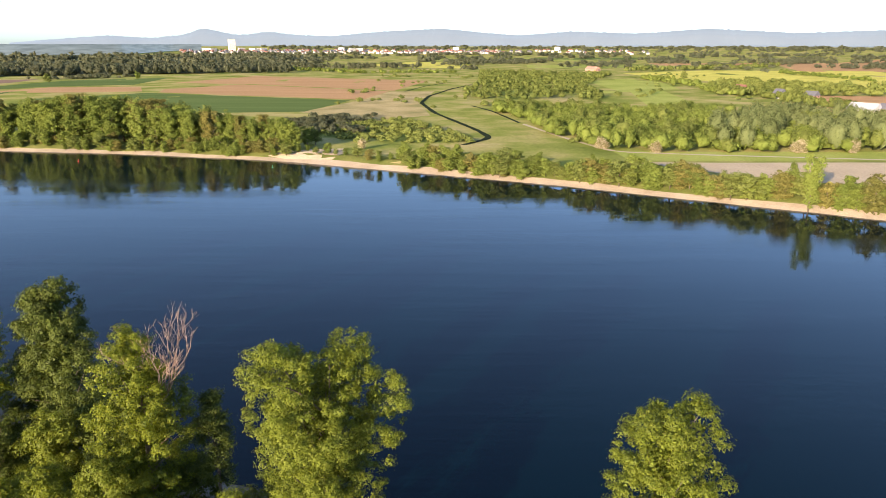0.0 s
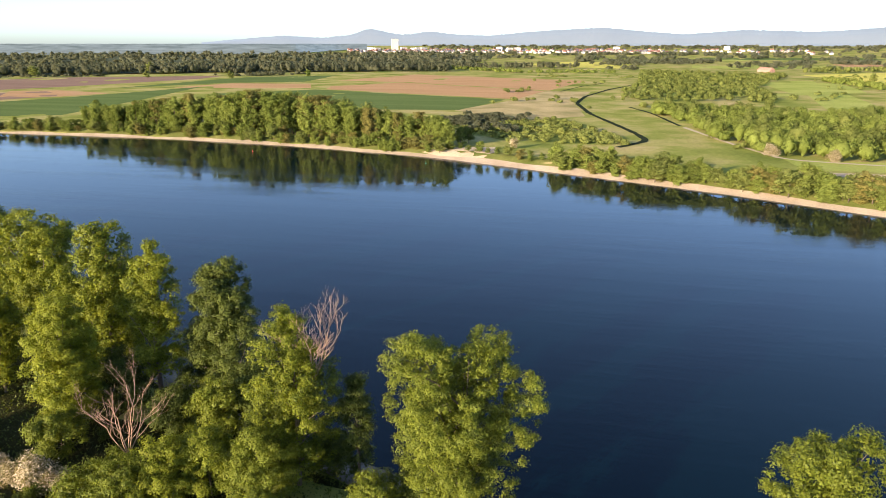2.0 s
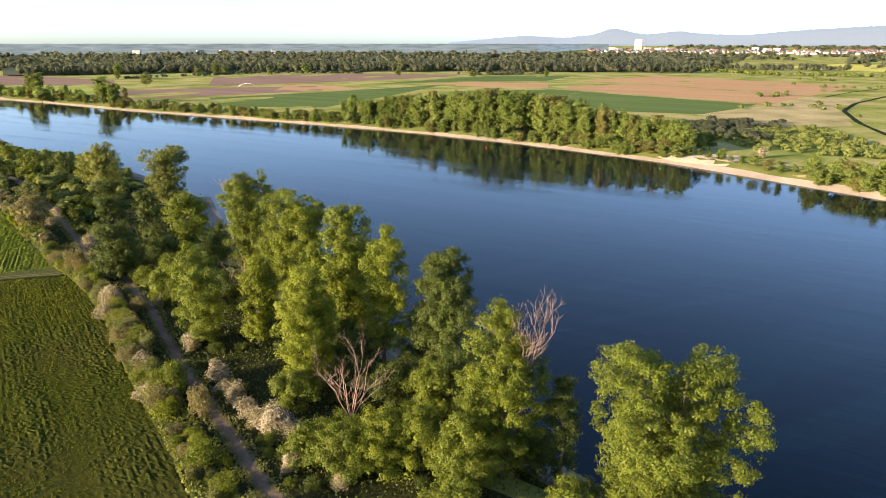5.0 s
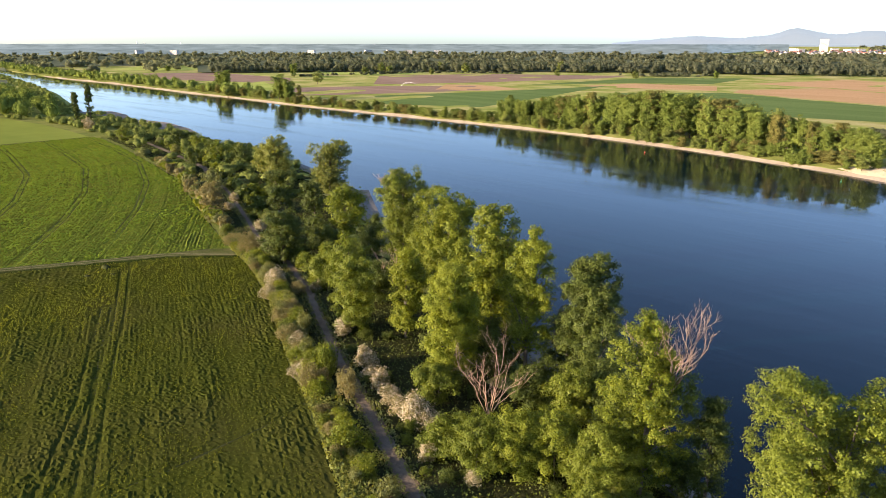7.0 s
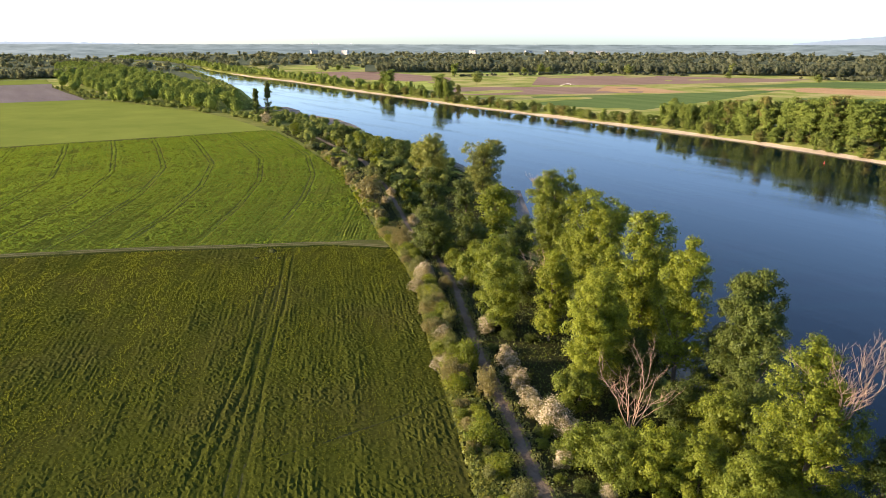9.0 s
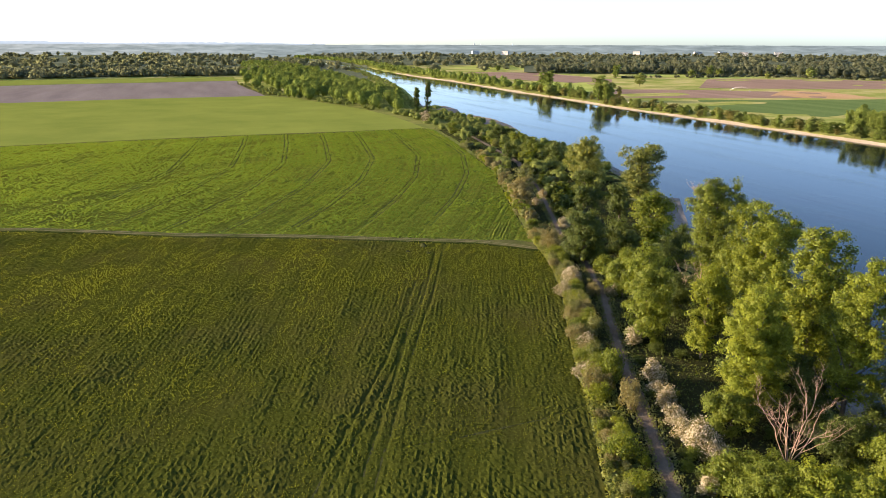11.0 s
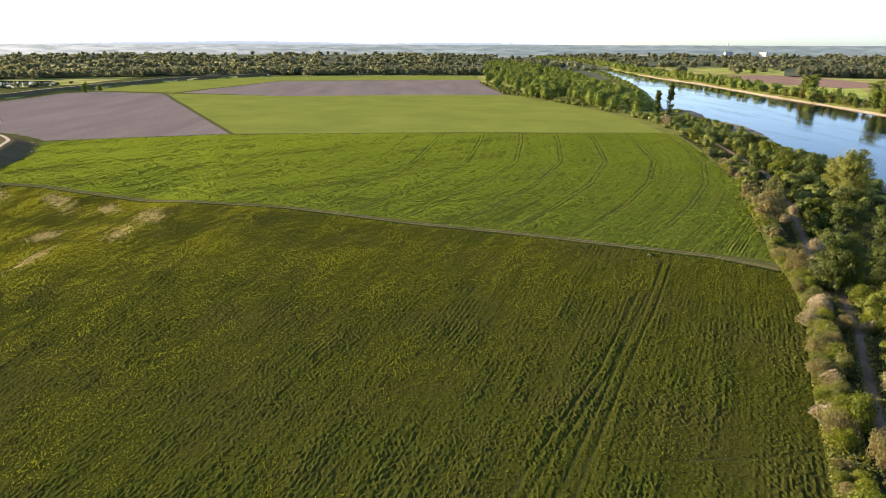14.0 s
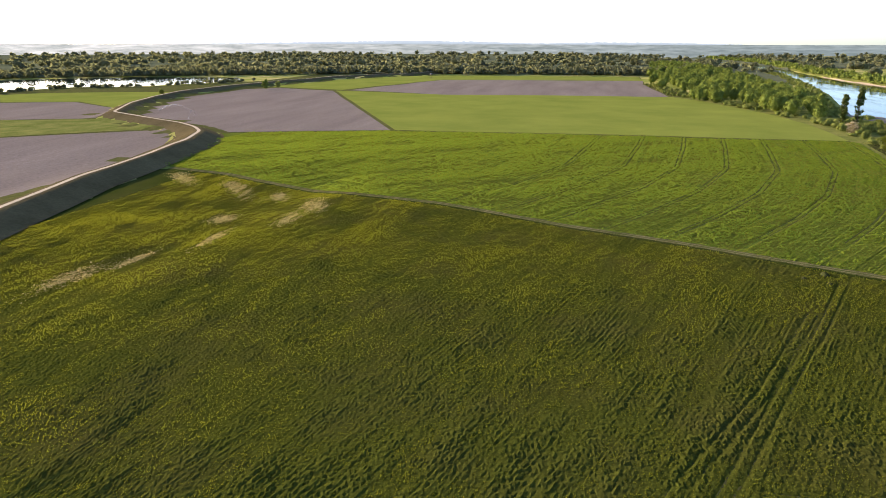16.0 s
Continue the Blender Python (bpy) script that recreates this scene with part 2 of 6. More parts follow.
# hills glow: the blue haze before them is put into the emission
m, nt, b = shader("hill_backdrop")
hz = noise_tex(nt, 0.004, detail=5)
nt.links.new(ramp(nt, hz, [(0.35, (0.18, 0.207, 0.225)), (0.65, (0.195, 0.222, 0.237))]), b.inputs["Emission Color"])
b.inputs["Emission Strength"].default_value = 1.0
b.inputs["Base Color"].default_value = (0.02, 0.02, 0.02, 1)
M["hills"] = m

# ---- mesh helpers ----


def np_mesh(name, verts, faces, mats, smooth=False, uv=None, which=None):
    """A mesh from arrays: verts (n, 3), faces (m, 3 or 4)."""
    me = bpy.data.meshes.new(name)
    verts, faces = np.asarray(verts, np.float32), np.asarray(faces, np.int32)
    k = faces.shape[1]
    me.vertices.add(len(verts))
    me.vertices.foreach_set("co", verts.ravel())
    me.loops.add(faces.size)
    me.loops.foreach_set("vertex_index", faces.ravel())
    me.polygons.add(len(faces))
    me.polygons.foreach_set("loop_start", np.arange(0, faces.size, k, dtype=np.int32))
    me.polygons.foreach_set("use_smooth", np.full(len(faces), smooth))
    for mt in mats if isinstance(mats, (list, tuple)) else [mats]:
        me.materials.append(mt)
    if which is not None:
        me.polygons.foreach_set("material_index", np.asarray(which, np.int32))
    if uv is not None:
        layer = me.uv_layers.new(name="UVMap")
        layer.data.foreach_set("uv", np.asarray(uv, np.float32)[faces.ravel()].ravel())
    me.update(calc_edges=True)
    return me


def empty_thing(name, m, label, category, group=""):
    ob = new(name)
    ob.matrix_basis = m
    return tagged(ob, label, category, group)


def child(name, me, parent, label=""):
    ob = new(name, me)
    ob.parent = parent
    return tagged(ob, label)


def tube(points, radii, sides=6):
    """A tapered tube along points: verts and quads."""
    pts = np.asarray(points, float)
    tan = np.gradient(pts, axis=0)
    tan /= np.linalg.norm(tan, axis=1)[:, None] + 1e-9
    ref = np.where(np.abs(tan[:, 2:3]) > 0.9, [[1.0, 0, 0]], [[0, 0, 1.0]])
    a = np.cross(tan, ref)
    a /= np.linalg.norm(a, axis=1)[:, None] + 1e-9
    c = np.cross(tan, a)
    ang = np.arange(sides) * 2 * np.pi / sides
    ring = np.cos(ang)[None, :, None] * a[:, None] + np.sin(ang)[None, :, None] * c[:, None]
    v = (pts[:, None] + ring * np.asarray(radii, float)[:, None, None]).reshape(-1, 3)
    i, j = np.meshgrid(np.arange(len(pts) - 1), np.arange(sides), indexing="ij")
    j2 = (j + 1) % sides
    f = np.stack([i * sides + j, i * sides + j2, (i + 1) * sides + j2, (i + 1) * sides + j], -1).reshape(-1, 4)
    return v, f


def merge(parts):
    vs, fs, n = [], [], 0
    for v, f in parts:
        vs.append(v)
        fs.append(f + n)
        n += len(v)
    return np.concatenate(vs), np.concatenate(fs)


def leaf_sprays(rng, centres, size, outward=None, flat=0.5):
    """One three-cornered leaf spray at each centre, turned at random, facing outward where told."""
    n = len(centres)
    nor = rng.normal(size=(n, 3))
    if outward is not None:
        nor = nor * flat + outward
    nor /= np.linalg.norm(nor, axis=1)[:, None] + 1e-9
    a = np.cross(nor, rng.normal(size=(n, 3)))
    a /= np.linalg.norm(a, axis=1)[:, None] + 1e-9
    c = np.cross(nor, a)
    s = size * 1.2 * rng.uniform(0.6, 1.3, (n, 1))
    w = s * rng.uniform(0.5, 0.85, (n, 1))
    v = np.stack([centres + a * s, centres - a * s * 0.55 + c * w, centres - a * s * 0.55 - c * w], 1).reshape(-1, 3)
    return v, np.arange(3 * n).reshape(-1, 3)


# ---- the lie of the land ----
FAR_BANK = [(-4900, 330), (-3200, 400), (-2500, 500), (-2100, 480), (-1790, 460), (-1590, 435), (-1284, 412), (-1072, 415), (-816, 398), (-690, 396), (-566, 388), (-410, 391), (-331, 392), (-255, 389), (-170, 377), (-82, 354), (0, 315), (52, 290), (101, 261), (147, 234), (220, 190), (330, 125), (500, 40), (900, -150), (1800, -500), (4900, -1500)]
NEAR_BANK = [(-4900, 180), (-3200, 270), (-2500, 358), (-2250, 372), (-1900, 400), (-1561, 388), (-1198, 338), (-919, 287), (-729, 241), (-640, 220), (-592, 216), (-575, 229), (-552, 214), (-529, 209), (-458, 216), (-376, 207), (-306, 202), (-221, 178), (-191, 158), (-150, 137), (-110, 120), (-78, 107), (-60, 95), (-40, 85), (-15, 77), (2, 71), (20, 65), (34, 56), (60, 42), (120, 12), (220, -25), (400, -110), (900, -380), (1800, -760), (4900, -1900)]
FIELD_EDGE = [(-1035, 82), (-797, 94), (-741, 118), (-652, 142), (-597, 155), (-538, 160), (-447, 159), (-397, 152), (-281, 130), (-220, 108), (-177, 94), (-152, 87), (-132, 79), (-110, 68), (-93, 60), (-79, 54), (-61, 45), (-30, 30), (20, 4), (80, -30)]
WATER_Z = -3.0
_gx = np.arange(-4900, 4900, 4.0)


def _line(points, soften):
    y = np.interp(_gx, *np.array(points, float).T)
    k = np.ones(soften) / soften
    return np.convolve(np.pad(y, soften, mode="edge"), k, "same")[soften:-soften]


_far, _near, _edge = _line(FAR_BANK, 7), _line(NEAR_BANK, 5), _line(FIELD_EDGE, 3)


def y_far(x):
    return np.interp(x, _gx, _far)


def y_near(x):
    return np.interp(x, _gx, _near)


def y_edge(x):
    return np.interp(x, _gx, _edge)


DYKE = [(-60, -150), (-130, -172), (-192, -188), (-250, -202), (-301, -205), (-348, -213), (-385, -226), (-403, -240), (-423, -262), (-482, -354), (-560, -392), (-626, -416), (-734, -439), (-905, -426), (-1103, -387), (-1263, -290), (-1500, -200)]


def near_line(x, y, points):
    """The distance from places to a line of points."""
    best = np.full(np.shape(x), 1e9)
    for (ax, ay), (bx, by) in zip(points, points[1:]):
        dx, dy = bx - ax, by - ay
        t = np.clip(((x - ax) * dx + (y - ay) * dy) / (dx * dx + dy * dy), 0, 1)
        best = np.minimum(best, np.hypot(x - ax - t * dx, y - ay - t * dy))
    return best


def lump(x, y, s, seed):
    """Smooth undulation between -1 and 1."""
    r = np.random.default_rng(seed)
    out = 0
    for k in range(6):
        a, p, f = r.uniform(0, 6.28), r.uniform(0, 6.28), r.uniform(0.5, 1.6) / s
        out = out + np.sin((x * np.cos(a) + y * np.sin(a)) * f * 6.28 + p)
    return out / 3.5


def ground_z(x, y):
    x, y = np.asarray(x, float), np.asarray(y, float)
    r = np.hypot(x, y)
    off_river = np.clip((np.maximum(y_near(x) - y, y - y_far(x)) - 10) / 500, 0, 1)
    z = 0.25 * lump(x, y, 160, 3) * np.clip(r / 200, 0, 1) + 44 * off_river * (np.clip(r - 2200, 0, None) / 2700) ** 1.5
    fold = np.clip((-84 - 0.12 * (x + 240) - y) / 26, 0, 1)
    z = z - 1.7 * fold * fold * (3 - 2 * fold) * np.clip((x + 330) / 60, 0, 1)
    dn, df = (y_near(x) - y) * 0.85, (y - y_far(x)) * 0.85
    wob = 0.8 * lump(x, y, 23, 8)
    land = np.maximum(dn, df)
    bank = WATER_Z + np.clip(land + wob * 0.5, -12, 40) * np.where(dn > df, 0.28, 0.30)
    z = np.where(land < 14, np.minimum(z, bank), z)
    dyke = near_line(x, y, DYKE)
    z = z + 4.0 * np.clip((13.0 - dyke) / 10.5, 0, 1)
    return z


def lay(name, points, mat, lift=0.06, step=12.0, label="", category="field", uv=None, soft=0.0):
    """A sheet over a polygon of the plan, following the ground."""
    bm = bmesh.new()
    ring = []
    n = len(points)
    for i in range(n):
        a, c = Vector(points[i]), Vector(points[(i + 1) % n])
        k = max(1, int((c - a).length / step))
        ring += [a.lerp(c, j / k) for j in range(k)]
    face = bm.faces.new([bm.verts.new((p[0], p[1], 0)) for p in ring])
    xs, ys = [p[0] for p in ring], [p[1] for p in ring]
    x = math.floor(min(xs) / step) * step + step * 0.37
    while x < max(xs):
        bmesh.ops.bisect_plane(bm, geom=bm.verts[:] + bm.edges[:] + bm.faces[:], plane_co=(x, 0, 0), plane_no=(1, 0, 0))
        x += step
    y = math.floor(min(ys) / step) * step + step * 0.37
    while y < max(ys):
        bmesh.ops.bisect_plane(bm, geom=bm.verts[:] + bm.edges[:] + bm.faces[:], plane_co=(0, y, 0), plane_no=(0, 1, 0))
        y += step
    bmesh.ops.triangulate(bm, faces=bm.faces[:])
    co = np.array([v.co for v in bm.verts])
    z = ground_z(co[:, 0], co[:, 1]) + lift
    for v, h in zip(bm.verts, z):
        v.co.z = h
    for f in bm.faces:
        f.smooth = True
        if f.normal.z < 0:
            f.normal_flip()
    if uv:
        layer = bm.loops.layers.uv.new("UVMap")
        u, w = uv(co[:, 0], co[:, 1])
        bm.verts.index_update()
        for f in bm.faces:
            for lp in f.loops:
                lp[layer].uv = (u[lp.vert.index], w[lp.vert.index])
    me = bpy.data.meshes.new(name)
    bm.to_mesh(me)
    bm.free()
    me.materials.append(mat)
    return tagged(new(name, me), label, category, kind="structure")


def ribbon(name, points, width, mat, lift=0.1, step=4.0, label="", category="track", wander=0.15, k5=5):
    """A strip of ground along a line of the plan."""
    p = np.array(points, float)
    d = np.r_[0, np.cumsum(np.hypot(*np.diff(p, axis=0).T))]
    s = np.arange(0, d[-1], step)
    x, y = np.interp(s, d, p[:, 0]), np.interp(s, d, p[:, 1])
    k = 5
    if len(s) > 2 * k:
        x, y = (np.convolve(np.pad(q, k, mode="reflect", reflect_type="odd"), np.ones(k) / k, "same")[k:-k] for q in (x, y))
    tx, ty = np.gradient(x), np.gradient(y)
    ln = np.hypot(tx, ty) + 1e-9
    nx, ny = -ty / ln, tx / ln
    r = np.random.default_rng(len(points) + int(width * 10))
    off = np.linspace(-0.5, 0.5, k5)[:, None] * (width * (1 + wander * r.normal(size=len(s))))[None]
    X, Y = x + off * nx, y + off * ny
    Z = ground_z(X, Y) + lift
    v = np.stack([X, Y, Z], -1).transpose(1, 0, 2).reshape(-1, 3)
    i, j = np.meshgrid(np.arange(len(s) - 1), np.arange(k5 - 1), indexing="ij")
    f = np.stack([i * k5 + j, (i + 1) * k5 + j, (i + 1) * k5 + j + 1, i * k5 + j + 1], -1).reshape(-1, 4)[:, ::-1]
    return tagged(new(name, np_mesh(name, v, f, mat, True)), label, category, kind="structure")


# ---- ground, water, shores ----
view = np.radians(np.arange(-42, 148, 0.8))
rest = np.radians(np.arange(148, 318, 3.0))
az = np.r_[view, rest]
rad = [6.0]
while rad[-1] < 4880:
    q = rad[-1]
    rad.append(q + min(max(2.4, q * 0.018), 60))
rad = np.array(rad)
A2, R2 = np.meshgrid(az, rad)
X, Y = -np.sin(A2) * R2, np.cos(A2) * R2
Z = ground_z(X, Y)
nr, na = X.shape
i, j = np.meshgrid(np.arange(nr - 1), np.arange(na), indexing="ij")
j2 = (j + 1) % na
f = np.stack([i * na + j, (i + 1) * na + j, (i + 1) * na + j2, i * na + j2], -1).reshape(-1, 4)[:, ::-1]
v = np.stack([X, Y, Z], -1).reshape(-1, 3)
tagged(new("ground", np_mesh("ground", v, f, M["meadow"], True)), "river plain of rough grass reaching the horizon", "ground", kind="structure")
hub = [(-math.sin(a) * 6.5, math.cos(a) * 6.5) for a in np.radians(np.arange(0, 360, 30))]
lay("ground_centre", hub, M["meadow"], 0.03, 6, "rough grass of the river plain", "ground")

xs = np.r_[np.arange(-4880, -1200, 40), np.arange(-1200, 300, 10), np.arange(300, 4880, 60)].astype(float)
across = np.linspace(0, 1, 9)
WY = (y_near(xs) - 14)[:, None] * (1 - across) + (y_far(xs) + 14)[:, None] * across
v = np.stack([np.repeat(xs, 9), WY.ravel(), np.full(WY.size, WATER_Z)], -1)
i, j = np.meshgrid(np.arange(len(xs) - 1), np.arange(8), indexing="ij")
f = np.stack([i * 9 + j, (i + 1) * 9 + j, (i + 1) * 9 + j + 1, i * 9 + j + 1], -1).reshape(-1, 4)
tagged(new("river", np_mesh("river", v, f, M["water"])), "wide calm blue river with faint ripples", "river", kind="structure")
LAKE = [(-640, -700), (-706, -655), (-793, -655), (-838, -575), (-985, -500), (-1090, -560), (-1060, -727), (-960, -830), (-850, -900), (-700, -900)]


def shore(name, line, sign, x0, x1, step, wide, mat, label):
    """The bare stony strip along a bank, from under the water up to the first grass."""
    x = np.arange(x0, x1, step)
    y = line(x)
    tx, ty = np.gradient(x), np.gradient(y)
    ln = np.hypot(tx, ty)
    nx, ny = -ty / ln * sign, tx / ln * sign
    r = np.random.default_rng(5)
    k = 7
    top = wide * (1 + 0.25 * np.interp(x, x[::6], r.normal(size=len(x[::6]))))
    u = np.linspace(-0.5, 1, k)
    X, Y = x[:, None] + nx[:, None] * top[:, None] * u, y[:, None] + ny[:, None] * top[:, None] * u
    Z = ground_z(X, Y) + 0.12
    v = np.stack([X, Y, Z], -1).reshape(-1, 3)
    i, j = np.meshgrid(np.arange(len(x) - 1), np.arange(k - 1), indexing="ij")
    f = np.stack([i * k + j, (i + 1) * k + j, (i + 1) * k + j + 1, i * k + j + 1], -1).reshape(-1, 4)
    if sign < 0:
        f = f[:, ::-1]
    return tagged(new(name, np_mesh(name, v, f, mat, True)), label, "river bank", kind="structure")


shore("far_shore", y_far, 1, -1400, 420, 4, 4.2, M["gravel"], "pale gravel strip along the river's edge")
shore("near_shore", y_near, -1, -700, 60, 3, 8.0, M["mud"], "grey mud and gravel along the wooded bank")


def hU(x):
    return np.interp(x, [-460, -436, -400, -335, -280, -238, -216, -160, -60], [3, 0, -5, -16, -36, -58, -72, -108, -172])


def row_slope(c):
    return np.interp(c, [-95, -65, -45, -10, 20, 45], [-0.03, -0.08, -0.25, -0.33, -0.42, -0.46])


def row_y(c, x):
    """The near field's rows fan out: c names a row by where it crosses x = -110."""
    return c + row_slope(c) * (np.clip(x, -290, -40) + 110)


def row_c(x, y):
    lo, hi = y - 160.0, y + 160.0
    for _ in range(30):
        mid = (lo + hi) / 2
        below = row_y(mid, x) < y
        lo, hi = np.where(below, mid, lo), np.where(below, hi, mid)
    return (lo + hi) / 2


# ---- fields of the near bank ----
TRACK = [(-289, -187), (-281, -154), (-265, -121), (-249, -89), (-237, -48), (-214, -4), (-201, 29), (-188, 55), (-177, 78), (-164, 91)]
UPPER = [(-409, -228), (-443, -121), (-447, -40), (-447, 24), (-444, 88), (-449, 157)]
edge_low = [(x, float(y_edge(x)) - 0.5) for x in (-160, -152, -132, -110, -93, -79, -61, -30, 20)]
edge_up = [(x, float(y_edge(x)) - 0.5) for x in (-440, -397, -340, -281, -250, -220, -190, -172)]
lay("field_near", [*TRACK, *edge_low, (60, -60), (30, -140), (-60, -138), (-130, -160), (-192, -175), (-250, -189), (-284, -192)], M["crop_low"], 0.08, 5, "green young crop in streaky drilled rows", "field", lambda x, y: (row_c(x, y), x))
lay("field_middle", [*[(x - 3, y) for x, y in TRACK[1:-1]], (-176, 88), *edge_up[::-1], *UPPER[::-1], (-376, -211), (-340, -199), (-294, -193)], M["crop_up"], 0.08, 6, "green crop in curved drilled rows with wheel tracks", "field", lambda x, y: (y - hU(x), x))
lay("field_far", [(-451, 156), (-449, 88), (-452, 24), (-452, -40), (-447, -121), (-816, -294), (-780, -154), (-797, 92), (-741, 116), (-652, 140), (-597, 153), (-538, 158)], M["crop_far"], 0.10, 14, "bright green cereal field", "field", lambda x, y: (x * 0.9 + 0.1 * y, y))
lay("field_ploughed", [(-412, -226), (-446, -124), (-812, -297), (-851, -382), (-800, -420), (-734, -425), (-626, -402), (-560, -378), (-490, -342), (-436, -262)], M["soil"], 0.10, 14, "ploughed brown earth", "field")
lay("field_ploughed", [(-828, -282), (-1094, -217), (-1130, 88), (-1035, 80), (-797, 90), (-779, -154)], M["soil"], 0.12, 18, "ploughed brown earth", "field")
lay("field_strip", [(-835, -292), (-870, -400), (-905, -410), (-1103, -372), (-1250, -270), (-1260, 90), (-1135, 88), (-1098, -219)], M["crop_far"], 0.11, 20, "bright green cereal strip", "field", lambda x, y: (x, y))
lay("field_ploughed", [(-205, -205), (-301, -219), (-348, -228), (-395, -250), (-418, -268), (-359, -342), (-300, -420), (-200, -330)], M["soil"], 0.12, 14, "ploughed brown earth behind the dyke", "field")
lay("field_strip", [(-422, -276), (-470, -354), (-420, -470), (-330, -500), (-303, -424), (-362, -345)], M["bankgrass"], 0.2, 14, "grass strip behind the dyke", "field")
lay("field_ploughed", [(-474, -358), (-545, -398), (-600, -480), (-560, -580), (-450, -620), (-424, -474)], M["soil"], 0.12, 16, "ploughed brown earth behind the dyke", "field")
lay("field_strip", [(-550, -402), (-626, -430), (-760, -462), (-700, -600), (-640, -640), (-566, -584), (-606, -480)], M["crop_far"], 0.12, 18, "bright green meadow before the lake", "field", lambda x, y: (x, y))
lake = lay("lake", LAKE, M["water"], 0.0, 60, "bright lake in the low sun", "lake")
for p in lake.data.vertices:
    p.co.z = 0.35

lay("field_verge", [(-405, -228), (-441, 24), (-444, 158), (-538, 161), (-1035, 84), (-1265, 92), (-1262, -285), (-1103, -380), (-905, -422), (-734, -436), (-626, -412), (-560, -388), (-482, -350), (-423, -258)], M["track"], 0.045, 16, "rough green verge between the fields", "verge")
lay("field_verge", [(-190, -200), (-301, -217), (-395, -248), (-418, -268), (-470, -358), (-545, -400), (-626, -432), (-760, -464), (-905, -450), (-1103, -410), (-1250, -330), (-1250, -480), (-1000, -480), (-838, -560), (-790, -650), (-640, -690), (-450, -640), (-300, -520), (-150, -330)], M["track"], 0.045, 16, "rough green verge behind the dyke", "verge")
lay("field_verge", [(-200, 55), (-168, 58), (-150, 84), (-152, 96), (-168, 104), (-190, 104), (-205, 80)], M["track"], 0.05, 6, "rough green verge at the track's end", "verge")
ribbon("grass_track", [(x - 1.3, y) for x, y in TRACK], 3.4, M["track"], 0.14, 2, "worn grass track between two fields", wander=0.12)
for o in (-2.2, -0.4):
    ribbon("wheel_track", [(x + o, y) for x, y in TRACK], 0.5, M["worn"], 0.17, 2, "dusty wheel track worn into the grass", wander=0.3)
ribbon("field_furrow", UPPER, 2.4, M["rut"], 0.16, 4, "dark furrow between two fields", "furrow")
PATHWAY = [(-20, 34), (-40, 44), (-56, 52), (-63, 55), (-71, 59), (-78, 62), (-95, 70), (-113, 79), (-126, 86), (-150, 96), (-166, 99), (-196, 112), (-240, 130), (-300, 151), (-400, 168)]
ribbon("farm_path", PATHWAY, 2.5, M["dirt"], 0.18, 1.5, "narrow grey dirt path between hedges and trees", "path", 0.12)
ribbon("dyke_slope", DYKE, 29.0, M["dykegrass"], 0.45, 4, "mown grass on the dyke's slopes", "dyke", 0.0, 21)
ribbon("dyke_road", DYKE, 2.0, M["palegravel"], 0.52, 3, "pale gravel road on the dyke", "road", 0.05)
lay("bank_margin", [*[(x, float(y_edge(x)) - 1.0) for x in (-440, -397, -340, -281, -220, -177, -152, -132, -110, -93, -79, -61, -30)], *[(x, float(y_near(x)) - 7.0) for x in (10, -14, -40, -63, -100, -150, -191, -221, -306, -376, -440)]], M["floor_shade"], 0.05, 6, "wood floor below the riverside trees, shade put into its colour", "undergrowth")
lay("bank_margin", [*[(x, float(y_edge(x)) - 3.0) for x in (-800, -741, -700, -652, -597, -560, -538, -490, -441)], *[(x, float(y_near(x)) - 8.0) for x in (-441, -490, -529, -552, -592, -640, -729, -800)]], M["bankgrass"], 0.16, 8, "rough grass before the upstream wood", "grass")
ribbon("grass_verge", [(x, float(y_edge(x)) + 1.2) for x in range(-440, -20, 10)], 2.6, M["bankgrass"], 0.10, 3, "green rough grass along the field's edge", "verge", 0.25)
rng = np.random.default_rng(11)
TRAMS = (-62, -36, -12, 10, 32, 56, 80, 104)          # tramlines in the middle field
for c in TRAMS:
    for o in (-1.0, 1.0):
        xs_ = np.arange(-436, -205, 6.0)
        ys_ = c + o + hU(xs_) + 72
        ok = ys_ < y_edge(xs_) - 3
        tx = np.interp(ys_, [p[1] for p in TRACK], [p[0] for p in TRACK])
        ok &= xs_ < tx - 4
        if ok.sum() > 4:
            ribbon("wheel_track", list(zip(xs_[ok], ys_[ok])), 0.3, M["track"], 0.13, 4, "wheel track pressed into the crop", wander=0.12)
RUTS = ([(-172, 63), (-143, 50), (-119, 38), (-89, 24), (-60, 10), (-30, -5)], [(-150, 50), (-110, 31), (-84, 16), (-60, 3), (-30, -12)])
for pts in RUTS:
    for o in (-1.0, 1.0):
        ribbon("wheel_track", [(x, y + o) for x, y in pts], 0.4, M["rut"], 0.13, 2.5, "wheel track pressed into the crop", wander=0.12)



FOOT = [(-84.7, 57.1), (-83.0, 47.5), (-82.9, 39.6), (-82.6, 32.3), (-83.2, 25.1)]
ribbon("footpath", FOOT, 0.4, M["rut"], 0.13, 1.5, "faint trodden footpath across the crop", "path", 0.3)
DRY = [(-229, -92, 14, 5, 20), (-206, -93, 10, 4, 8), (-208, -117, 7, 4, 0), (-255, -135, 22, 5, 40), (-270, -168, 14, 5, 45), (-245, -113, 9, 3.5, 25), (-143, -124, 13, 4, -5), (-180, -106, 14, 2.5, 5), (-160, -117, 9, 2.2, -8)]
ribbon("bank_grass", [(x, float(y_far(x)) + 12) for x in range(-2900, 420, 20)], 16.0, M["bankgrass"], 0.06, 6, "rough grass above the gravel bank", "grass", 0.1)


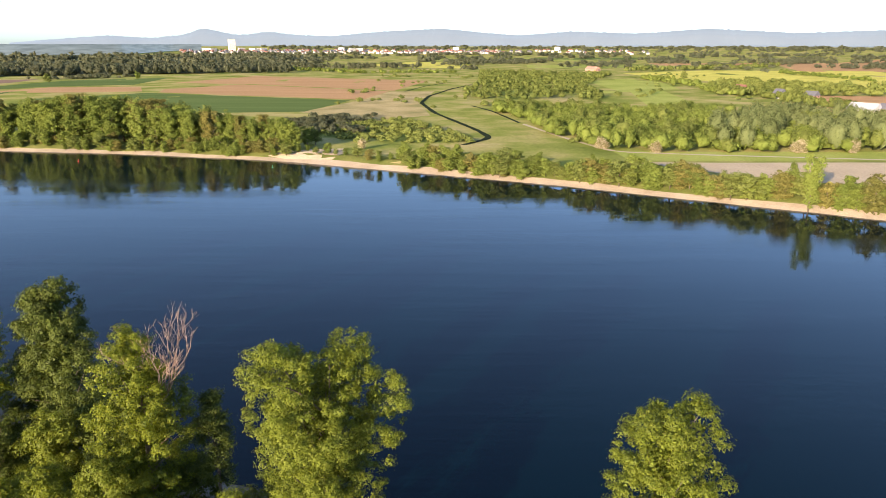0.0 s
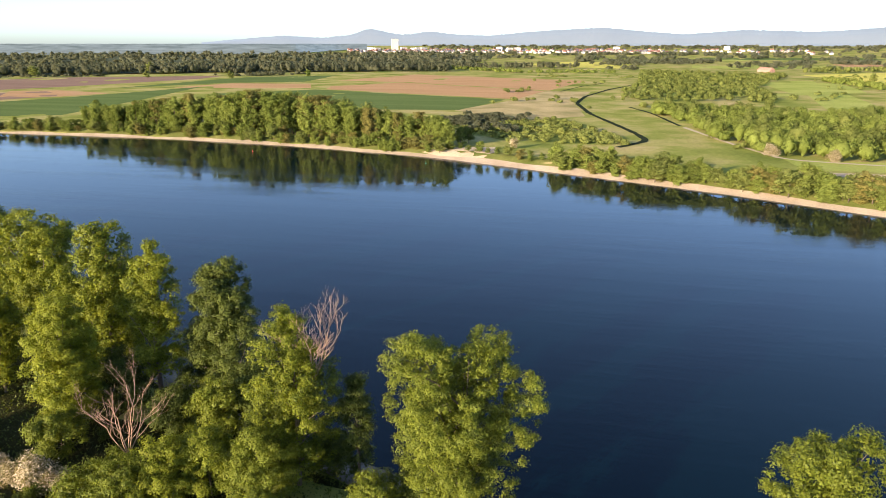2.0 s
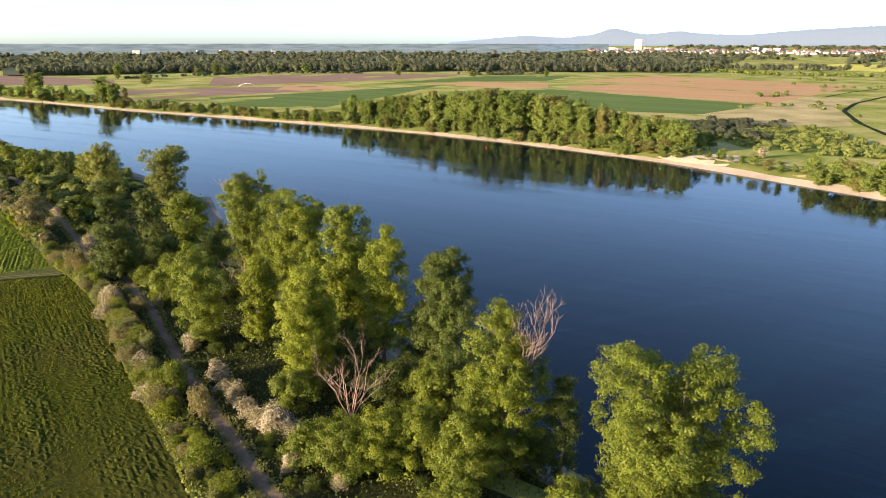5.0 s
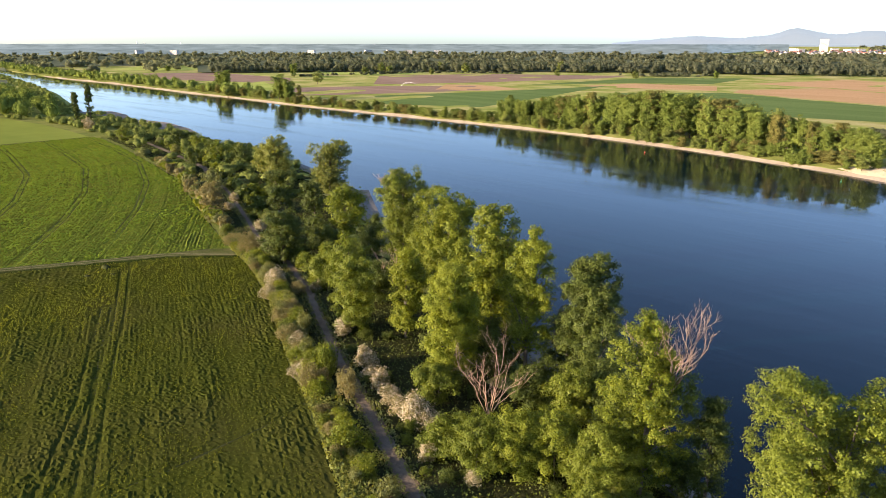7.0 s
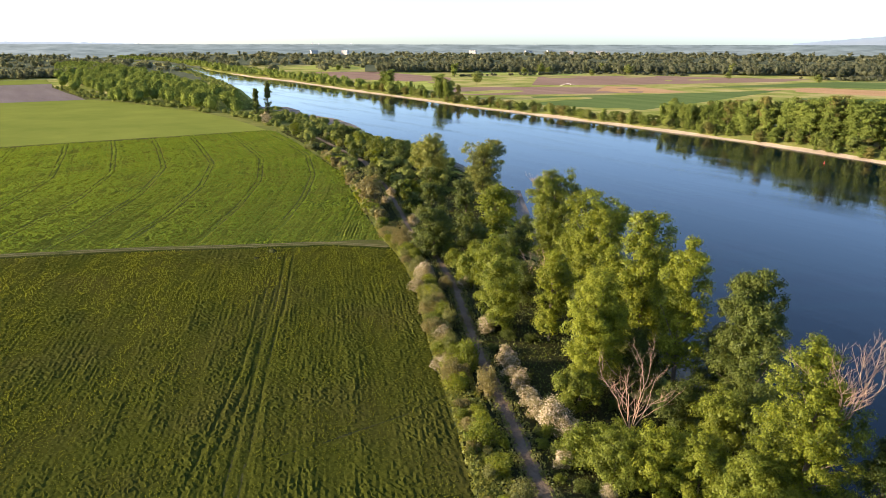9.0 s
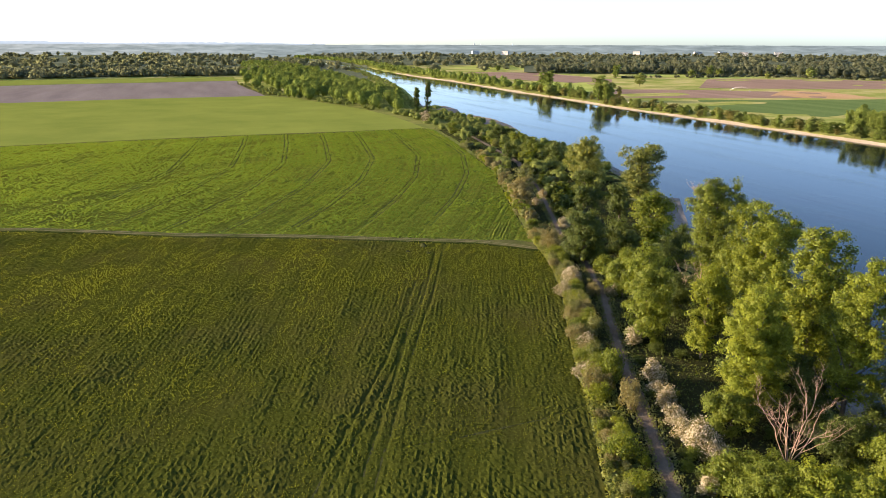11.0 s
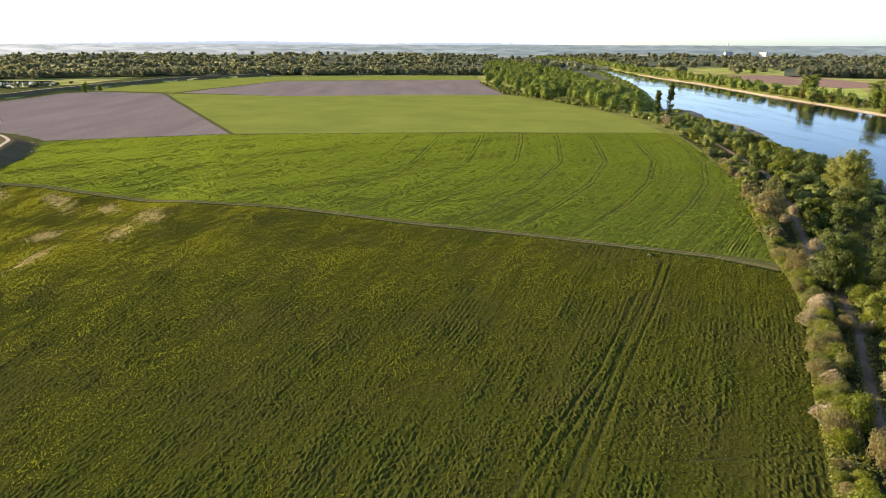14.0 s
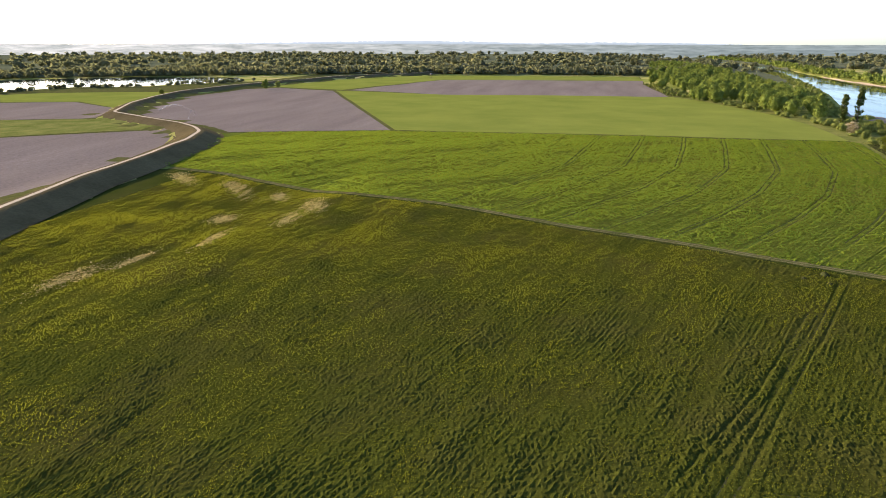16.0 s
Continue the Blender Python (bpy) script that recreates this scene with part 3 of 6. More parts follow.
def sector_poly(yaw0, yaw1, r0, r1):
    a = [radians(q) for q in np.linspace(yaw0, yaw1, 12)]
    return [(-math.sin(q) * r0, math.cos(q) * r0) for q in a] + [(-math.sin(q) * r1, math.cos(q) * r1) for q in a[::-1]]


ragged = [(-math.sin(radians(q)) * r, math.cos(radians(q)) * r) for q, r in ((18, 1420), (15, 1560), (17, 1750), (12, 1900), (14, 2200), (9, 2700), (12, 3100))]
a63 = [radians(q) for q in np.linspace(22, 63, 10)]
lay("wood_floor", [(-math.sin(q) * 1420, math.cos(q) * 1420) for q in a63[::-1]] + ragged + [(-math.sin(q) * 3120, math.cos(q) * 3120) for q in a63], M["far_floor_shade"], 1.6, 60, "floor of the far woods, shade put into its colour", "undergrowth")
lay("wood_floor", sector_poly(63.2, 84, 1900, 3100), M["far_floor_shade"], 1.6, 60, "floor of the far woods, shade put into its colour", "undergrowth")
lay("wood_floor", sector_poly(75.5, 84, 1080, 1890), M["far_floor_shade"], 1.6, 60, "floor of the upstream wood, shade put into its colour", "undergrowth")
lay("wood_floor", sector_poly(84.2, 140, 1330, 3100), M["far_floor_shade"], 1.6, 60, "floor of the far woods, shade put into its colour", "undergrowth")
# ---- fields of the far bank ----
lay("field_green", [(-340, 814), (-93, 711), (-116, 590), (-202, 575), (-330, 640), (-420, 720)], M["cereal"], 0.1, 40, "dark green cereal field", "field")
lay("field_tan", [(-345, 880), (-278, 987), (-64, 849), (-82, 718), (-330, 822)], M["tan"], 0.1, 40, "bare tan field", "field")
lay("field_tan", [(-320, 1240), (-21, 1095), (-60, 860), (-270, 995), (-389, 1020)], M["tan"], 0.1, 40, "bare tan field", "field")
lay("field_sand", [(92, 333), (240, 333), (215, 300), (190, 270), (140, 288)], M["sand"], 0.1, 20, "bare sandy field", "field")
lay("field_rape", [(346, 1385), (568, 1540), (900, 1500), (800, 1150), (640, 1000), (572, 925), (429, 1049), (365, 1166)], M["rape"], 0.15, 60, "yellow rape in flower", "field")
lay("field_rape", [(-219, 1921), (-78, 2225), (90, 2150), (68, 1885), (46, 1640), (-113, 1705)], M["rape"], 0.15, 60, "yellow rape in flower", "field")
lay("field_heath", [(-120, 585), (-85, 705), (-62, 850), (-10, 850), (-25, 690), (-10, 560), (-60, 520)], M["dry"], 0.1, 20, "dry rough pasture", "field")
lay("field_grass", [(20, 800), (190, 820), (300, 900), (330, 1100), (220, 1120), (210, 850), (60, 880)], M["grass"], 0.1, 40, "pale green meadow", "field")
lay("field_grass", [(92, 338), (320, 340), (330, 368), (90, 368)], M["grass"], 0.1, 20, "pale green meadow", "field")
for mt, pts in (("soil", [(-653, 432), (-631, 479), (-602, 552), (-565, 648), (-625, 722), (-720, 621), (-774, 510)]),
                ("soil", [(-1175, 476), (-970, 527), (-842, 564), (-991, 665), (-1269, 679), (-1337, 553)]),
                ("soil", [(-755, 641), (-680, 785), (-619, 1022), (-633, 1121), (-870, 1003), (-943, 815)]),
                ("tan", [(-608, 613), (-558, 644), (-539, 703), (-634, 731), (-680, 708)]),
                ("cereal", [(-592, 502), (-501, 438), (-413, 476), (-450, 628), (-503, 831), (-532, 695), (-545, 629)]),
                ("grass", [(-1571, 595), (-1371, 734), (-1091, 805), (-989, 802), (-953, 962), (-1432, 1059), (-1868, 847)]),
                ("tan", [(-531, 805), (-355, 837), (-394, 927), (-508, 918)]),
                ("cereal", [(-598, 781), (-516, 931), (-423, 974), (-451, 1172), (-573, 1090)]),
                ("grass", [(-800, 470), (-720, 440), (-770, 500), (-900, 560), (-1000, 520)]),
                ("tan", [(620, 760), (760, 800), (740, 900), (600, 850)]), ("tan", [(760, 900), (1040, 860), (1000, 1000), (800, 1000)]),
                ("grass", [(200, 1700), (800, 1720), (780, 1900), (220, 1900)]), ("tan", [(560, 1860), (1240, 1900), (1200, 2120), (600, 2100)]),
                ("grass", [(-60, 2360), (450, 2380), (440, 2640), (-40, 2600)]), ("cereal", [(320, 2480), (900, 2500), (860, 2720), (340, 2700)])):
    lay("field_" + mt, pts, M["red_soil" if mt == "soil" else mt], 0.1, 60, {"cereal": "dark green cereal field", "soil": "reddish ploughed field", "tan": "bare tan field", "grass": "pale green meadow"}[mt], "field")
for pts in ([(-655, 216), (-649, 230), (-640, 243), (-600, 239), (-560, 226), (-552, 210), (-600, 205)], [(-560, 206), (-552, 232), (-515, 236), (-470, 229), (-440, 221), (-455, 203), (-500, 199)], [(-392, 200), (-384, 216), (-361, 214), (-329, 200), (-340, 192)], [(-226, 172), (-217, 180), (-200, 168), (-181, 155), (-186, 148), (-210, 160)]):
    bar = lay("gravel_bar", pts, M["mud"], 0, 4, "flat grey gravel bar at the water's edge", "gravel bar")
    for p in bar.data.vertices:
        p.co.z = WATER_Z + 0.18 + 0.22 * noise.noise((p.co.x * 0.15, p.co.y * 0.15, 0))
CREEK = [(40, 995), (11, 894), (-15, 776), (-21, 678), (-7, 582), (8, 520), (23, 459), (29, 422), (10, 390)]
ribbon("creek", CREEK, 3.8, M["ditch"], 0.2, 5, "dark creek in the meadows, mirrored banks in its colour", "creek")
ribbon("creek", [(-46, 847), (-25, 942), (4, 1034)], 2.6, M["ditch"], 0.2, 5, "dark creek in the meadows, mirrored banks in its colour", "creek")
lay("sand_beach", [(-92, 362), (-70, 374), (-54, 377), (-50, 360), (-56, 348), (-82, 356)], M["sand"], 0.14, 6, "pale bare sand above the bank", "beach")
ribbon("creek", [(55, 506), (41, 593), (26, 648)], 2.6, M["ditch"], 0.2, 5, "dark creek in the meadows, mirrored banks in its colour", "creek")
ribbon("farm_track", [(57, 499), (74, 423), (90, 366), (240, 336), (420, 330)], 3.0, M["palegravel"], 0.22, 5, "pale farm track across the meadows")

# ---- trees ----


def inside(x, y, poly):
    p = np.array(poly, float)
    res = np.zeros(np.shape(x), bool)
    for (ax, ay), (bx, by) in zip(p, np.roll(p, -1, 0)):
        hit = ((ay > y) != (by > y)) & (x < (bx - ax) * (y - ay) / (by - ay + 1e-12) + ax)
        res ^= hit
    return res


def crown_points(rng, h, r, base, shape, clumps):
    """Centres of the leaf clumps: several leaders of their own height, clumps strung round each of them."""
    lead = {"round": 6, "column": 4, "vase": 8, "spire": 2}[shape]
    wide = {"round": 0.55, "column": 0.46, "vase": 0.62, "spire": 0.3}[shape]
    la = rng.uniform(0, 2 * np.pi) + np.arange(lead) * 2 * np.pi / lead + rng.normal(0, 0.35, lead)
    ld = r * wide * rng.uniform(0.45, 1.15, lead)
    lt = h * (1 - 0.30 * rng.uniform(0, 1, lead) * (ld / r) - {"round": 0.22, "column": 0.16, "vase": 0.10, "spire": 0.05}[shape] * rng.uniform(0, 1, lead))
    ld[0] *= 0.35
    lt *= h / lt.max()
    own = rng.integers(0, lead, clumps)
    u = rng.uniform(0, 1, clumps) ** 0.75
    z = base + u * (lt[own] - base)
    lean = 0.25 + 0.75 * u if shape == "vase" else 0.55 + 0.45 * np.sin(np.pi * u)
    rad = r * {"round": 0.50, "column": 0.50, "vase": 0.40, "spire": 0.7}[shape] * np.interp(u, [0, 0.25, 0.6, 0.88, 1], [0.75, 1.0, 1.0, 0.85, 0.35])
    a = rng.uniform(0, 2 * np.pi, clumps)
    d = rad * rng.uniform(0.15, 1.1, clumps) ** 0.45
    return np.stack([np.cos(la[own]) * ld[own] * lean + np.cos(a) * d, np.sin(la[own]) * ld[own] * lean + np.sin(a) * d, z], -1)


def tree_parts(seed, h, r, base, shape, clumps, leaves, leaf, spread, trunk_r, limbs=16):
    """The trunk with its limbs, and the crown, as arrays."""
    rng = np.random.default_rng(seed)
    c = crown_points(rng, h, r, base, shape, clumps)
    big = spread * rng.uniform(0.45, 1.35, clumps)
    per = rng.poisson(leaves * (big / spread) ** 1.6) + 3
    idx = np.repeat(np.arange(clumps), per)
    dirs = rng.normal(size=(len(idx), 3))
    dirs /= np.linalg.norm(dirs, axis=1)[:, None]
    dirs[:, 2] = np.where((dirs[:, 2] < -0.2) & (rng.uniform(size=len(idx)) < 0.6), -dirs[:, 2], dirs[:, 2])
    out = c * [1, 1, 0] / (np.linalg.norm(c[:, :2], axis=1)[:, None] + 0.5) + [0, 0, 0.55]
    shell = rng.uniform(0.55, 1.08, (len(idx), 1)) + 0.16 * rng.normal(size=(len(idx), 1))
    p = c[idx] + (dirs * [1, 1, 0.85] * shell + out[idx] * rng.uniform(-0.25, 0.35, (len(idx), 1))) * big[idx, None]
    p[:, 2] = np.maximum(p[:, 2], 0.15)
    crown = leaf_sprays(rng, p, leaf, dirs + out[idx] * 0.5 + [0, 0, 0.15], 0.5)
    core = 7 if leaf < 0.3 else 3
    inner = np.repeat(c, core, 0) * [0.72, 0.72, 0.94] + rng.normal(0, 0.35 * spread, (core * clumps, 3))
    inner[:, 2] = np.maximum(inner[:, 2], 0.2)
    crown = merge([crown, leaf_sprays(rng, inner, leaf * 1.8 if leaf < 0.3 else leaf * 1.35, inner * [0.3, 0.3, 0], 1.0)])
    wood = []
    zs = np.linspace(-0.3, h * 0.85, 7)
    bend = np.cumsum(rng.normal(0, 0.04 * r, (7, 2)), 0) * np.linspace(0, 1, 7)[:, None]
    spine = np.c_[bend, zs]
    wood.append(tube(spine, trunk_r * np.linspace(1, 0.15, 7), 7))
    for k in rng.choice(clumps, min(clumps, limbs), replace=False):
        zz = max(base * 0.7, c[k, 2] * rng.uniform(0.45, 0.75))
        s = np.array([np.interp(zz, zs, spine[:, 0]), np.interp(zz, zs, spine[:, 1]), zz])
        mid = (s + c[k]) / 2 + [0, 0, 0.06 * h * rng.uniform(-0.3, 0.6)]
        wood.append(tube([s, mid, c[k]], trunk_r * np.array([0.4, 0.22, 0.06]), 5))
    return wood, crown


def make_tree(name, seed, place, h, r, base, shape, leafmat, label, clumps=90, leaves=80, leaf=0.3, spread=1.3, trunk=None, group="riverside trees", category="tree", barkmat="bark", limbs=16, split=False):
    wood, crown = tree_parts(seed, h, r, base, shape, clumps, leaves, leaf, spread, trunk or h * 0.016, limbs)
    x, y = place
    ob = empty_thing(name, pose(x, y, float(ground_z(x, y)), 0, 0, 0), label, category, group)
    stem = child("trunk", np_mesh("trunk", *(wood[0] if split else merge(wood)), M[barkmat], True), ob)
    for piece in wood[1:] if split else []:
        child("limb", np_mesh("limb", *piece, M[barkmat], True), stem)
    child("crown", np_mesh("crown", *crown, M[leafmat]), ob)
    return ob


def branching(rng, start, way, length, radius, depth, out):
    """Bare limbs that fork and reach upward."""
    pts = [np.array(start, float)]
    d = np.array(way, float)
    for k in range(5):
        d = d + rng.normal(0, 0.10, 3) + [0, 0, 0.07]
        d /= np.linalg.norm(d)
        pts.append(pts[-1] + d * length / 5)
    out.append(tube(pts, radius * np.linspace(1, 0.5, 6), 5))
    if depth:
        for k in range(3 if depth > 1 else 5):
            at = pts[5] if k == 0 else pts[rng.integers(2, 6)]
            side = d * 0.9 + rng.normal(0, 0.42, 3) * [1, 1, 0.5]
            branching(rng, at, side / np.linalg.norm(side), length * rng.uniform(0.45, 0.75), radius * 0.52, depth - 1, out)


def dead_tree(name, seed, place, z0, h, label, stems=4, radius=0.22, parent=None, aside=(0, 0), lean=0.3):
    rng = np.random.default_rng(seed)
    out = []
    for k in range(stems):
        a = 6.28 * (k + rng.uniform(-0.3, 0.3)) / stems
        branching(rng, (*aside, z0), (math.cos(a) * lean, math.sin(a) * lean, 1), h * rng.uniform(0.36, 0.5), radius, 3, out)
    me = np_mesh(name, *merge(out), M["deadwood"], True)
    if parent:
        return child("dead_limb", me, parent, "bare grey-brown dead limbs")
    ob = new(name, me)
    ob.location = (*place, float(ground_z(*place)) - 0.2)
    return tagged(ob, label, "dead tree")


NEAR_TREES = [  # x, y, height, radius, crown base, shape, leaves
    (-14.1, 71.1, 25.8, 10.6, 3, "vase", "leaf_mid"), (-35.2, 72.2, 24.2, 6.0, 2, "round", "leaf_bright"),
    (-54.9, 91.8, 26, 7.3, 1, "column", "leaf_dark"), (-76.8, 92.2, 27.5, 5.3, 3, "column", "leaf_bright"),
    (-65.8, 88.1, 26.5, 4.7, 4, "column", "leaf_bright"), (-100.5, 104.5, 25.5, 9.6, 2, "vase", "leaf_bright"),
    (-73.5, 77.8, 20.5, 7.2, 1, "column", "leaf_bright"), (-92.1, 84.5, 17.5, 4.8, 2, "column", "leaf_bright"),
    (-125, 113.8, 25, 8.7, 2, "vase", "leaf_mid"), (-155.8, 120.6, 15.8, 6.7, 2, "round", "leaf_bright"),
    (-206.5, 153, 22, 11.0, 2, "vase", "leaf_olive"), (-241.4, 151.5, 19.5, 9.9, 2, "round", "leaf_olive"),
    (-103.2, 80.4, 19.6, 6.4, 1, "round", "leaf_mid"), (-128.3, 91.9, 10, 4.6, 1, "round", "leaf_mid"),
    (-45, 67.5, 9.5, 5.5, 0.6, "round", "leaf_bright"), (-37.5, 66.5, 11, 5.3, 0.6, "round", "leaf_mid"),
    (22.8, 62.0, 23.4, 6.8, 2, "round", "leaf_mid"), (-149.5, 94.8, 14.5, 7.5, 1, "round", "leaf_dark"),
    (-28.6, 76.9, 15.5, 2.4, 1, "spire", "leaf_dark"), (-212.8, 108.5, 11, 5.9, 0.6, "round", "leaf_brown"),
    (-247, 127, 8, 5.7, 0.6, "round", "leaf_grey"), (-302, 146, 10, 3.1, 0.6, "column", "leaf_dark"),
    (-317, 168, 9, 7.2, 1, "round", "leaf_mid"), (-418, 162, 8, 5.3, 1, "round", "leaf_mid"),
    (-185, 130, 12, 5.7, 1.5, "round", "leaf_dark"), (-262, 160, 13, 6.4, 1.5, "round", "leaf_mid"),
    (-148, 108, 8, 5.0, 1, "round", "leaf_dark"), (-50, 78, 10, 4.2, 1, "round", "leaf_mid"),
    (-92, 99, 13, 4.8, 2, "round", "leaf_dark"), (-222, 140, 10, 5.7, 1, "round", "leaf_dark"),
    (-290, 165, 11, 6.4, 1, "round", "leaf_dark"), (-345, 172, 9, 6.4, 1, "round", "leaf_mid"), (-375, 178, 8, 5.7, 1, "round", "leaf_dark"),
    (-70, 71, 6.5, 4.4, 0.6, "round", "leaf_mid"), (-160, 112, 8, 5.5, 1, "round", "leaf_dark"),
    (-198, 125, 9, 5.5, 0.8, "round", "leaf_dark"), (-36, 62, 6, 4.4, 0.4, "round", "leaf_mid"), (-23.5, 68, 5.5, 3.5, 0.4, "round", "leaf_mid"),
    (-140, 118, 10, 4.6, 1, "round", "leaf_dark"), (-56, 63.5, 6, 3.7, 0.4, "round", "leaf_mid"), (-8, 63, 7, 4.4, 0.4, "round", "leaf_bright"),
    (-52.6, 60.3, 9.0, 4.8, 0.4, "round", "leaf_mid"), (-48.0, 64.0, 9.5, 4.8, 0.4, "round", "leaf_bright"), (-58.6, 60.2, 5.8, 3.4, 0.4, "round", "leaf_mid"), (-63, 97, 12, 5.5, 0.5, "round", "leaf_dark"), (-48, 84, 12, 5.0, 0.5, "round", "leaf_dark"), (-80, 101, 14, 5.6, 0.5, "round", "leaf_mid"), (-42, 79, 11, 5.0, 0.5, "round", "leaf_dark"), (-90, 107, 13, 5.6, 0.5, "round", "leaf_dark"), (-113, 111, 15, 5.4, 0.5, "round", "leaf_mid"), (-20, 73, 7, 4.2, 0.3, "round", "leaf_dark"), (-33, 77, 7, 4.0, 0.3, "round", "leaf_dark"),
    (-84, 93, 19, 5.2, 1.5, "column", "leaf_bright"), (-69, 84, 10, 4.6, 0.5, "round", "leaf_dark"), (-58, 80, 8, 4.4, 0.5, "round", "leaf_dark"), (-82, 84, 8, 4.6, 0.4, "round", "leaf_dark"), (-3, 66, 5, 3.4, 0.3, "round", "leaf_dark"), (-132, 106, 9, 4.6, 0.5, "round", "leaf_dark"), (-111, 93, 9, 4.8, 0.5, "round", "leaf_dark"), (-170, 135, 9, 5.0, 0.5, "round", "leaf_dark"),
]
kinds = {"leaf_bright": "fresh yellow-green", "leaf_mid": "mid-green", "leaf_dark": "dark green", "leaf_grey": "grey-green", "leaf_brown": "brownish", "leaf_olive": "olive-green"}
for k, (x, y, h, r, base, shape, lm) in enumerate(NEAR_TREES):
    far = math.hypot(x, y) > 190
    tall = "tall" if h > 15 else "low"
    form = {"vase": "broad", "round": "rounded", "column": "narrow", "spire": "pointed"}[shape]
    near = math.hypot(x, y) < 112
    close = math.hypot(x, y) < 84
    n = int(max(26, (3.6 if close else 2.5 if near else 1.9) * r * (h - base) * (0.55 if far else 1.0)))
    count, leaf, spread = (125, 0.118, 0.76) if close else (140, 0.145, 0.92) if near else (70, 0.26, 1.35) if far else (125, 0.175, 1.1)
    t = make_tree("tree", 100 + k, (x, y), h, r, base, shape, lm, f"{tall} {kinds[lm]} tree with a {form} crown by the river", n, count, leaf, spread, split=near)
    if k == 1:
        dead_tree("dead_limb", 11, None, 15.0, 11.0, "", 9, 0.10, t, (2.4, 1.0), 0.55)
    if k == 8:
        dead_tree("dead_limb", 9, None, 18.0, 8.0, "", 3, 0.10, t, (-2.5, -1.0), 0.2)
dead_tree("dead_tree", 3, (-60.8, 72.8), 0.0, 14.5, "bare dead tree with pale branches among the bushes", 6, 0.10, lean=0.42)
dead_tree("dead_tree", 5, (-117, 103), 0.0, 11, "bare dead tree with pale branches among the bushes", 4, 0.17, lean=0.5)

# poplars at the end of the wood
for x, y, h, r in ((-520, 173, 22, 2.2), (-517, 181, 28, 2.5)):
    make_tree("poplar", int(-x), (x, y), h, r, 0.5, "spire", "leaf_dark", "tall slim dark poplar at the wood's end", 60, 40, 0.5, 1.2, group="poplars")

# bushes and blossom along the path: a few shapes, copied
def make_bush(name, seed, r, h, leafmat, label, flowers=0.0, group="bushes", per_clump=80, leaf=0.115):
    rng = np.random.default_rng(seed)
    n = int(16 * r)
    c = crown_points(rng, h, r, 0.3, "round", n)
    per = per_clump
    idx = np.repeat(np.arange(n), per)
    d = rng.normal(size=(len(idx), 3))
    d /= np.linalg.norm(d, axis=1)[:, None]
    p = c[idx] + d * 0.8 * rng.uniform(0.5, 1.05, (len(idx), 1))
    p[:, 2] = np.maximum(p[:, 2], 0.1)
    v, f = leaf_sprays(rng, p, leaf, d + [0, 0, 0.25], 0.5)
    ob = empty_thing(name, pose(0, 0, 0), label, "bush", group)
    child("foliage", np_mesh("foliage", v, f, M[leafmat]), ob)
    stems = [tube([(0, 0, -0.3), c[k] * [0.5, 0.5, 0.6], c[k]], [0.07, 0.05, 0.02], 5) for k in rng.choice(n, 8, replace=False)]
    child("branchwork", np_mesh("branchwork", *merge(stems), M["bark"], True), ob)
    if flowers:
        keep = rng.uniform(size=len(p)) < flowers
        p2 = np.repeat(c[idx][keep], 2, 0) + np.repeat(d[keep], 2, 0) * 0.9 + rng.normal(0, 0.12, (2 * int(keep.sum()), 3))
        p2[:, 2] = np.maximum(p2[:, 2], 0.3)
        v, f = leaf_sprays(rng, p2, 0.10, np.repeat(d[keep], 2, 0) + [0, 0, 0.6], 0.6)
        child("blossom", np_mesh("blossom", v, f, M["blossom"]), ob, "creamy white blossom")
    return ob


bushes = [make_bush("bush", 40 + k, 2.2, 3.0, lm, lab) for k, (lm, lab) in enumerate([("leaf_mid", "green bush beside the path"), ("leaf_grey", "grey-green bush beside the path"), ("leaf_dark", "dark green bush beside the path"), ("leaf_bright", "yellow-green bush beside the path"), ("leaf_brown", "brownish bare-twigged bush beside the path")])]
far_bushes = [make_bush("bush", 50 + k, 2.2, 3.0, lm, lab, per_clump=20, leaf=0.42) for k, (lm, lab) in enumerate([("leaf_mid", "green bush on the bank"), ("leaf_grey", "grey-green bush on the bank"), ("leaf_dark", "dark green bush on the bank"), ("leaf_bright", "yellow-green bush on the bank"), ("leaf_brown", "brownish bare-twigged bush on the bank")])]
blooms = [make_bush("blossoming_bush", 60 + k, 2.3, 3.6, "leaf_brown", "bush covered with creamy white blossom", 0.40, "blossoming bushes") for k in range(2)]
BLOOMS = [(-87.8, 70.9, 0.95), (-83.6, 68.6, 0.7), (-80, 67.4, 0.8), (-75, 65.2, 0.9), (-71.2, 64.0, 0.8), (-67.8, 63.4, 1.15), (-65.2, 64.0, 0.9), (-59.5, 58.2, 0.64), (-51.5, 58.6, 0.56), (-102, 77, 0.96), (-126, 88.2, 0.64), (-61, 87, 0.64), (-136, 83.6, 1.2), (-129.5, 77.6, 0.88), (-93.3, 60.6, 0.72), (-104, 68, 0.8), (-24, 66.5, 0.64), (-182, 108, 1), (-168, 98.5, 0.88), (-225, 124, 0.88), (-215, 116, 0.8), (-70, 88, 0.8), (-500, 172, 1.8), (-488, 170, 1.6)]
rng = np.random.default_rng(21)
used = set()


def place_bush(src, x, y, s):
    m = pose(x, y, float(ground_z(x, y)), 0, 0, float(rng.uniform(0, 360)))
    if src.name not in used:
        used.add(src.name)
        src.matrix_basis = m @ Matrix.Diagonal((s, s, s * float(rng.uniform(0.8, 1.1)), 1))
        return src
    ob = copy_thing(src, m)
    ob.scale = (s, s, s * float(rng.uniform(0.8, 1.1)))
    return ob


for k, (x, y, s) in enumerate(BLOOMS):
    place_bush(blooms[k % 2], x, y, s)
